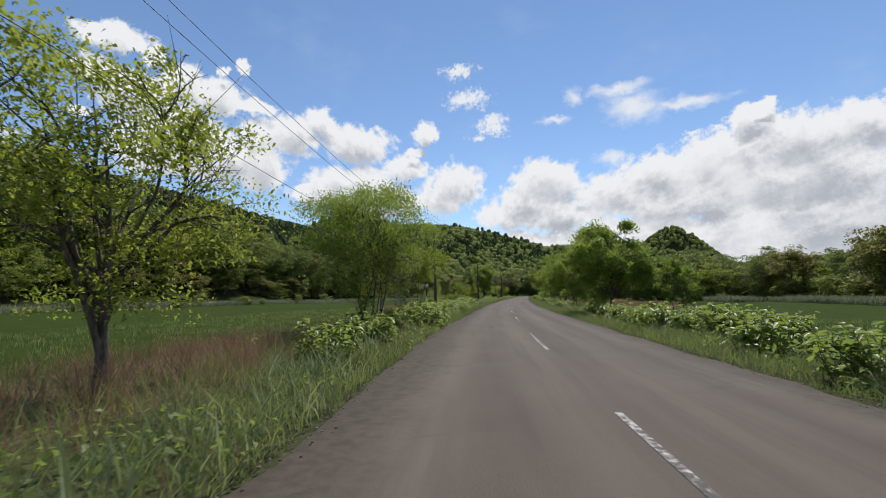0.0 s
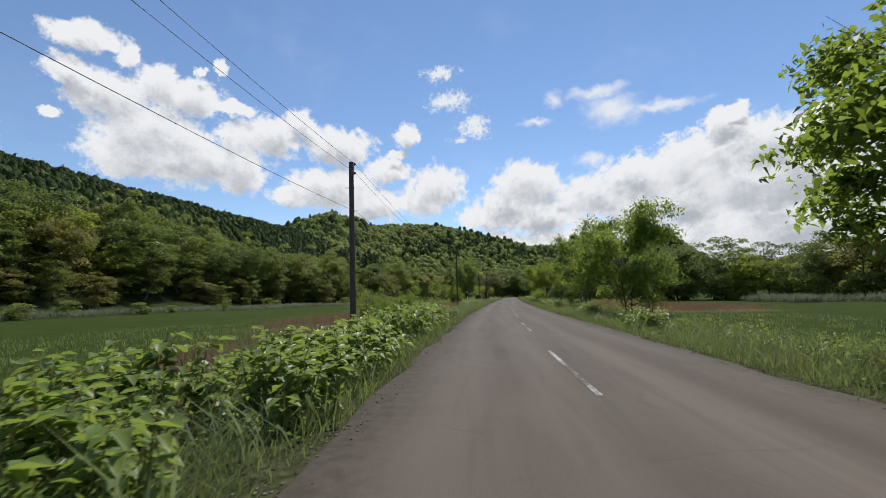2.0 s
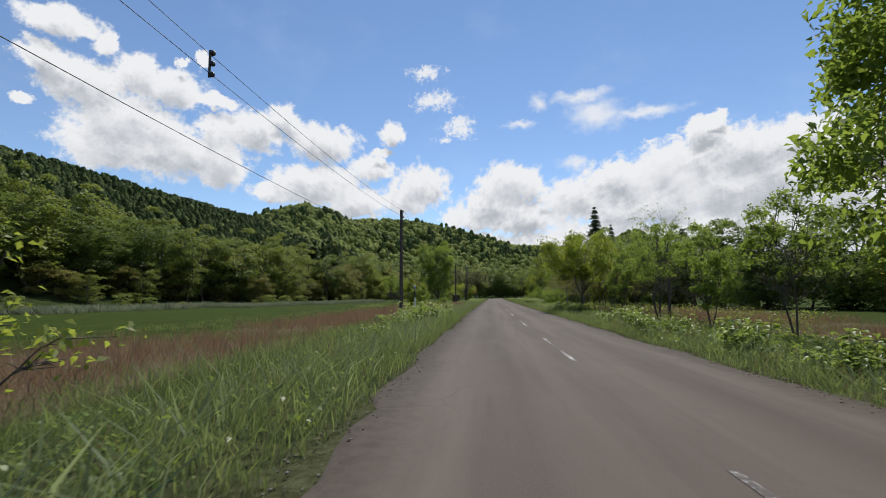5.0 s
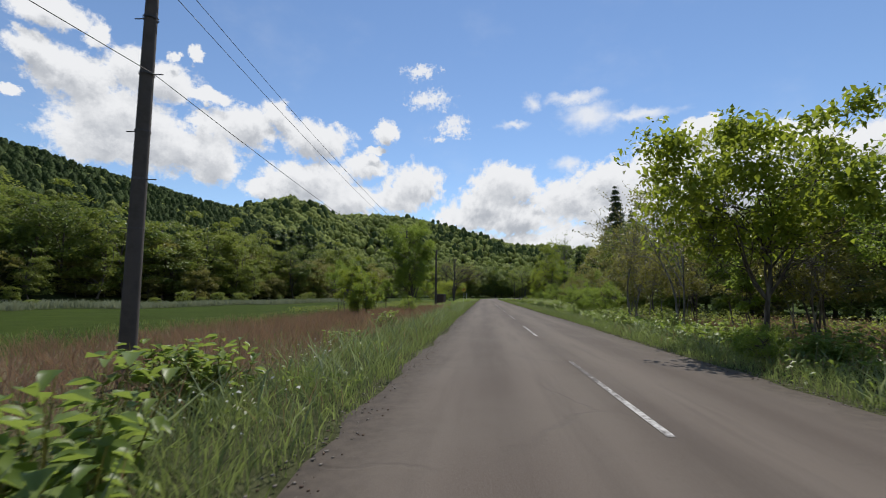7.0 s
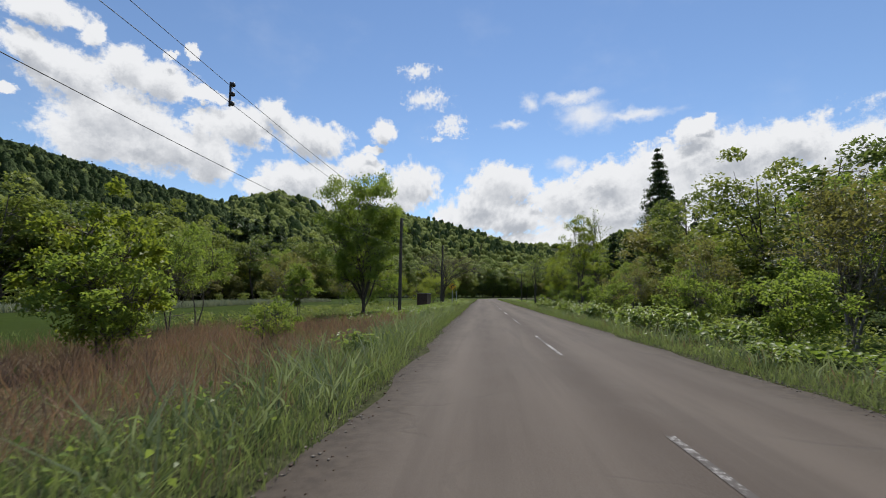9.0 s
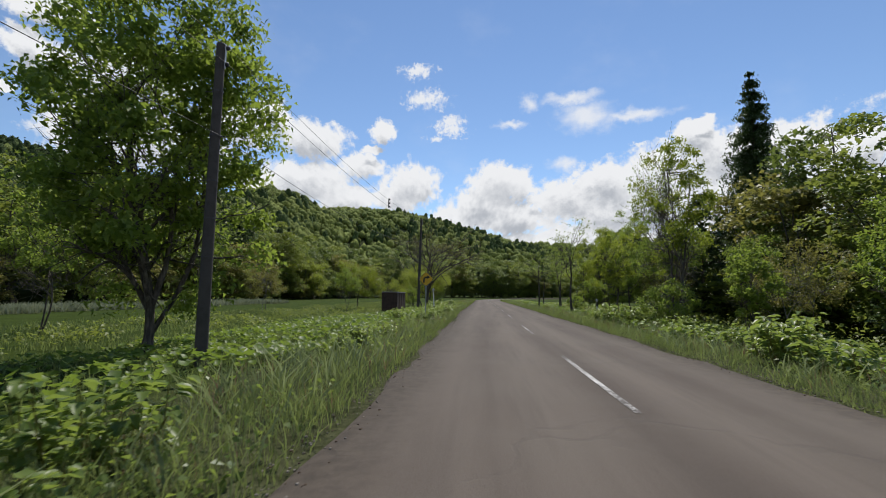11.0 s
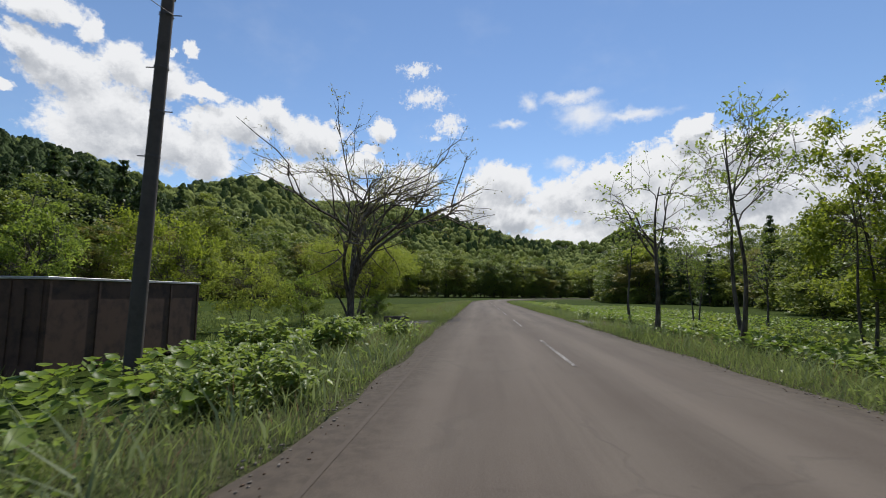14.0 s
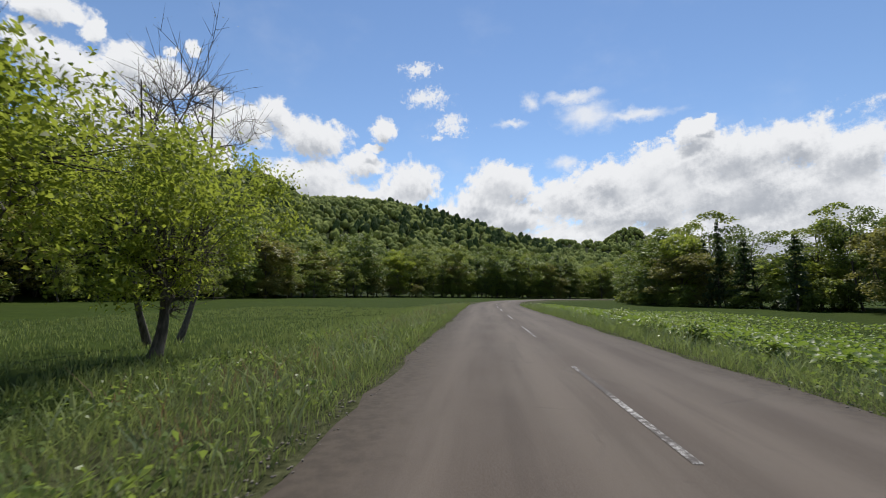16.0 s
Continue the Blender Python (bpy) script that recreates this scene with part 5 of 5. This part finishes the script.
# first and last station, nearest and farthest offset, plants per square metre, size
BEDS = [
    (-2, 3, -4.5, -2.6, 0.8, 0.9), (9, 14, -4.2, -2.5, 0.9, 0.8), (18, 57, -4.6, -2.2, 0.95, 0.85), (14, 24, -5, -2.7, 0.25, 0.9), (60, 86, -4.4, -2.6, 0.12, 0.7),
    (84, 96, -4.2, -2.4, 0.95, 0.9), (96, 148, -4.2, -2.5, 0.10, 0.7), (150, 176, -4.5, -2.3, 0.3, 0.6), (172, 188, -5.2, -2.3, 0.7, 0.52), (188, 196, -5.2, -2.3, 0.75, 0.8),
    (2, 27, 5.6, 8.0, 0.85, 0.85), (27, 40, 5.6, 7.5, 0.15, 0.7), (42, 46, 5.6, 7.0, 0.7, 0.8), (48, 72, 6.0, 8.5, 0.12, 0.7), (72, 100, 5.7, 8.0, 0.25, 0.7), (100, 130, 5.7, 8.2, 0.4, 0.7), (128, 166, 5.9, 8.4, 0.5, 0.85),
    (166, 200, 6.2, 9.0, 0.2, 0.6), (205, 236, 6.0, 9.0, 0.25, 0.6)]
free = list(KNOTS)
for s_a, s_b, l_a, l_b, dens, size in BEDS:
    for k in range(int((s_b - s_a) * (l_b - l_a) * dens * 0.66)):
        s, lat = rng.uniform(s_a, s_b), rng.uniform(l_a, l_b)
        sc = size * rng.uniform(0.9, 1.35)
        if free:
            o = free.pop()
            o.matrix_world, o.scale = spot(s, lat, rng.uniform(0, 360)), (sc, sc, sc)
        else:
            put(KNOTS[int(rng.integers(5))], s, lat, rng.uniform(0, 360), sc)


def blades(name, label, seed, zones, mat, width, category="grass", lean=0.35, heads=False):
    """Blades of grass or reeds: each a narrow bent strip. zones: stations, offsets, blades per square metre, height."""
    rng = np.random.default_rng(seed)
    S, Lt, Hh = [], [], []
    for s_a, s_b, l_a, l_b, dens, h in zones:
        n = int((s_b - s_a) * (l_b - l_a) * dens)
        cl = max(1, n // 9)
        cs, cll = rng.uniform(s_a, s_b, cl), rng.uniform(l_a, l_b, cl)
        pick = rng.integers(0, cl, n)
        S.append(cs[pick] + rng.normal(size=n) * 0.16)
        Lt.append(np.clip(cll[pick] + rng.normal(size=n) * 0.16, l_a - 0.1, l_b + 0.1))
        Hh.append(h * rng.uniform(0.45, 1.25, n) * rng.uniform(0.7, 1.2, cl)[pick])
    S, Lt, Hh = np.concatenate(S), np.concatenate(Lt), np.concatenate(Hh)
    ok = (Lt < np.interp(S, EDGE_S, EDGE_L) + 0.06) | (Lt > 4.5)
    S, Lt, Hh = S[ok], Lt[ok], Hh[ok]
    x, y = way(S, Lt)
    z = ground_height(x, y) - 0.02
    n = len(x)
    a = rng.uniform(0, 6.28, n)
    b = rng.uniform(0, 6.28, n)
    side = np.stack([np.cos(a), np.sin(a), a * 0], -1) * (width * rng.uniform(0.6, 1.3, n))[:, None]
    fall = np.stack([np.cos(b), np.sin(b), b * 0], -1) * (Hh * lean * rng.uniform(0.2, 1.6, n))[:, None]
    foot = np.stack([x, y, z], -1)
    up = np.zeros((n, 3))
    up[:, 2] = Hh
    mid = foot + up * 0.45 + fall * 0.22
    tip = foot + up * 0.95 + fall
    v = np.stack([foot, mid + side * 0.6, tip, mid - side * 0.6], 1).reshape(-1, 3)
    q = np.arange(n * 4).reshape(-1, 4)
    tagged(new(name, mesh_of(name, v, q, mats=[mat])), label, category, kind="stuff")


blades("verge_grass", "long green grass along the road's edge", 101,
       [(-6, 60, -3.4, -1.5, 190, 0.34), (60, 96, -4.0, -1.5, 200, 0.42), (96, 150, -3.4, -1.5, 200, 0.4), (150, 197.4, -3.8, -1.5, 170, 0.34), (197.4, 203.2, -2.3, -1.6, 140, 0.24), (197.4, 203.0, -5.7, -4.9, 90, 0.25), (202.3, 203.4, -5.4, -2.1, 90, 0.25), (201.4, 205.4, 5.9, 6.9, 110, 0.26), (203.2, 262, -4.2, -1.5, 190, 0.33), (203.2, 262, -7.0, -4.2, 80, 0.34), (-2, 60, -6, -3.4, 60, 0.5), (60, 96, -7, -4.0, 70, 0.45), (96, 150, -7, -3.4, 22, 0.45), (150, 178, -11, -3.8, 45, 0.42),
        (0, 100, 4.65, 6.4, 170, 0.34), (100, 168, 4.65, 6.2, 170, 0.3), (168, 201, 4.65, 7.0, 160, 0.34), (206, 262, 4.65, 7.0, 150, 0.36), (20, 120, 6.4, 10, 45, 0.5), (165, 200, 7, 13, 40, 0.4), (206, 262, 7, 13, 40, 0.4)], GRASS, 0.011, lean=0.6)
GRASS_PALE = leaf_mat("pale_grass_blade", (0.10, 0.14, 0.06), (0.31, 0.36, 0.19), 0.45, 0.5, 0.6)
blades("grass_tufts", "tall grey-green grass tufts in the verge", 107, [(-4, 60, -3.6, -1.75, 14, 0.6), (60, 150, -3.7, -1.75, 26, 0.66), (150, 197, -4.0, -1.75, 14, 0.55), (203.5, 262, -4.5, -1.8, 14, 0.48), (0, 200, 5.0, 7.2, 14, 0.55), (206, 262, 5.0, 7.5, 16, 0.55)], GRASS_PALE, 0.022, "grass", 0.7)
blades("edge_turf", "short turf creeping over the road's broken edge", 104, [(-6, 197.4, -1.95, -1.42, 260, 0.12), (203.2, 262, -1.95, -1.42, 200, 0.12), (-2, 262, 4.55, 5.05, 260, 0.12)], GRASS, 0.012)
blades("dry_reeds", "reddish-brown dry reeds bordering the meadow", 102, [(a + 1, b - 1, c, d, 48, 0.75) for a, b, c, d in REEDS], REED, 0.012, "reeds", 0.55)
blades("dry_stalks", "pale dry stalks standing in the verge grass", 106, [(-4, 197, -4.2, -1.7, 9, 0.5), (0, 200, 4.9, 8, 9, 0.5), (206, 262, -5, -1.7, 8, 0.5)], REED, 0.008, "grass", 0.45)


def undergrowth(name, label, seed, zones, mat, size):
    """Low broad-leaved weeds and scrub: stations, offsets, leaves per square metre, height."""
    rng = np.random.default_rng(seed)
    c = []
    for s_a, s_b, l_a, l_b, dens, h in zones:
        n = int((s_b - s_a) * (l_b - l_a) * dens)
        k = max(1, n // 40)
        pick = rng.integers(0, k, n)
        ss = rng.uniform(s_a, s_b, k)[pick] + rng.normal(size=n) * 0.35
        ll = np.clip(rng.uniform(l_a, l_b, k)[pick] + rng.normal(size=n) * 0.35, l_a, l_b)
        x, y = way(ss, ll)
        top = rng.uniform(0.4, 1.1, k)[pick]
        c.append(np.stack([x, y, ground_height(x, y) + h * top * rng.uniform(0.05, 1.0, n)], -1))
    v, q = leaf_quads(rng, np.concatenate(c), size, 0.8, 0.6, 0.25)
    tagged(new(name, mesh_of(name, v, q, mats=[mat])), label, "undergrowth", kind="stuff")


undergrowth("verge_weeds", "low broad-leaved weeds in the roadside grass", 121, [(-4, 197, -4.2, -1.75, 34, 0.42), (0, 200, 4.95, 8.5, 26, 0.42), (206, 262, -6, -1.8, 40, 0.3), (206, 262, 5, 8, 20, 0.4)], KNOT, 0.085)
undergrowth("scrub_undergrowth", "green scrub beneath the roadside trees", 122, [(96, 200, 9, 24, 16, 1.0), (60, 96, 9, 13, 12, 0.7), (12, 30, -7, -4.5, 30, 0.7), (140, 200, -22, -11, 10, 0.6), (20, 60, 8.5, 11, 14, 0.6)], LEAF, 0.17)
WHITE_PETAL = leaf_mat("white_petal", (0.55, 0.55, 0.5), (0.75, 0.75, 0.7), 0.3)
undergrowth("white_flowers", "small white flower heads above the verge grass", 123, [(86, 106, -3.3, -1.9, 7, 0.75), (136, 150, -3.5, -2, 2, 0.6), (36, 48, 5, 7.5, 3, 0.7)], WHITE_PETAL, 0.045)
blades("meadow_grass", "short green meadow grass", 103, [(-2, 60, -26, -6, 14, 0.3), (60, 150, -22, -7, 10, 0.3), (150, 197, -26, -6, 18, 0.34), (203.5, 262, -26, -6, 26, 0.26), (10, 100, 9, 24, 10, 0.3), (165, 262, 12, 28, 10, 0.3)], GRASS, 0.03)


blades("pale_scrub", "pale grey-green scrub along the meadow's far edge", 105, [(36, 100, 50, 55, 60, 1.1), (98, 116, 43, 49, 60, 1.1), (20, 120, -66, -60, 30, 1.0), (110, 150, -58, -48, 22, 0.9), (140, 176, -48, -42, 40, 0.8), (170, 230, -46, -38, 34, 0.8)], PALE, 0.09, "scrub", 0.4)


def butterbur(name, label, seed, zones):
    """A carpet of large round leaves on stalks."""
    rng = np.random.default_rng(seed)
    vs, fs, k0 = [], [], 0
    S = np.concatenate([rng.uniform(z[0], z[1], int((z[1] - z[0]) * (z[3] - z[2]) * z[4])) for z in zones])
    Lt = np.concatenate([rng.uniform(z[2], z[3], int((z[1] - z[0]) * (z[3] - z[2]) * z[4])) for z in zones])
    Hh = np.concatenate([np.full(int((z[1] - z[0]) * (z[3] - z[2]) * z[4]), z[5]) for z in zones]) * rng.uniform(0.5, 1.2, len(S))
    x, y = way(S, Lt)
    z = ground_height(x, y) + Hh
    n = len(x)
    r = rng.uniform(0.05, 0.13, n)
    tilt = rng.normal(size=(n, 2)) * 0.3
    a = np.arange(6) / 6 * 2 * math.pi
    rim = np.stack([np.cos(a), np.sin(a)], -1) * np.array([0.55, 1.0, 1.05, 1, 1.05, 1.0])[:, None]
    spin = rng.uniform(0, 6.28, n)
    c, s = np.cos(spin)[:, None], np.sin(spin)[:, None]
    px, py = (rim[None, :, 0] * c - rim[None, :, 1] * s) * r[:, None], (rim[None, :, 0] * s + rim[None, :, 1] * c) * r[:, None]
    pz = px * tilt[:, :1] + py * tilt[:, 1:] + 0.03 + rng.normal(size=px.shape) * 0.012
    ring = np.stack([x[:, None] + px, y[:, None] + py, z[:, None] + pz], -1)
    mid = np.stack([x, y, z - 0.02], -1)[:, None]
    v = np.concatenate([mid, ring], 1).reshape(-1, 3)
    b = np.arange(n)[:, None] * 7
    j = np.arange(6)[None]
    t = np.stack([b + 0 * j, b + 1 + j, b + 1 + (j + 1) % 6], -1).reshape(-1, 3)
    tagged(new(name, mesh_of(name, v, tris=t, mats=[BUTTERBUR])), label, "butterbur", kind="stuff")


butterbur("butterbur_patch", "carpet of broad round butterbur leaves", 111,
          [(150, 178, -12, -3.4, 14, 0.3), (178, 197, -8, -3, 11, 0.32), (164, 201, 7, 13, 16, 0.36), (206, 262, 6.5, 16, 13, 0.38), (206, 262, 16, 26, 5, 0.38), (100, 165, 6.5, 9.5, 9, 0.36), (140, 152, -9, -3.5, 8, 0.34), (60, 100, 6.5, 9, 4, 0.34)])


def crumbs(name, label, seed, zones, mat, size):
    """Loose stones or scraps lying along the road's edges: stations, offset from the edge, how many to the metre, side."""
    rng = np.random.default_rng(seed)
    cube = np.array([[x, y, z] for z in (-0.5, 0.5) for y in (-0.5, 0.5) for x in (-0.5, 0.5)])
    quad = np.array([[0, 2, 3, 1], [4, 5, 7, 6], [0, 1, 5, 4], [2, 6, 7, 3], [0, 4, 6, 2], [1, 3, 7, 5]])
    S, Lt, Z = [], [], []
    for s_a, s_b, near, far, per, right in zones:
        n = int((s_b - s_a) * per)
        ss, off = rng.uniform(s_a, s_b, n), near + (far - near) * rng.random(n) ** 1.5
        S.append(ss)
        Lt.append(4.6 - off if right else np.interp(ss, EDGE_S, EDGE_L) + off)
    S, Lt = np.concatenate(S), np.concatenate(Lt)
    x, y = way(S, Lt)
    n = len(x)
    d = size * rng.uniform(0.35, 1.3, (n, 1, 1)) * np.array([1.0, 0.8, 0.5]) * rng.uniform(0.7, 1.3, (n, 1, 3))
    v = cube[None] * rng.uniform(0.7, 1.1, (n, 8, 3)) * d
    a = rng.uniform(0, 6.28, n)[:, None]
    c, si = np.cos(a), np.sin(a)
    top = np.clip(0.035 * (1 - ((Lt - 1.56) / 3.06) ** 2) - 0.02, -0.06, 0.02)
    v = np.stack([v[..., 0] * c - v[..., 1] * si + x[:, None], v[..., 0] * si + v[..., 1] * c + y[:, None], v[..., 2] + d[:, 0, 2:] * 0.3 + top[:, None]], -1)
    tagged(new(name, mesh_of(name, v, (quad[None] + (np.arange(n) * 8)[:, None, None]).reshape(-1, 4), mats=[mat])), label, "gravel", kind="stuff")


PEBBLE = plain("pebble", (0.2, 0.175, 0.145), 0.9, 0, 30, (0.1, 0.08, 0.06), 0.8)
LITTER = plain("leaf_litter", (0.1, 0.06, 0.035), 0.9, 0, 30, (0.05, 0.032, 0.02), 0.8)
crumbs("edge_gravel", "pale loose gravel crumbled along the road's edges", 131, [(-4, 240, -0.12, 0.28, 22, False), (-2, 240, -0.12, 0.22, 24, True)], PEBBLE, 0.024)
crumbs("edge_litter", "brown leaf litter blown against the road's edges", 132, [(-4, 200, -0.1, 0.4, 14, False), (-2, 200, -0.12, 0.35, 16, True)], LITTER, 0.02)
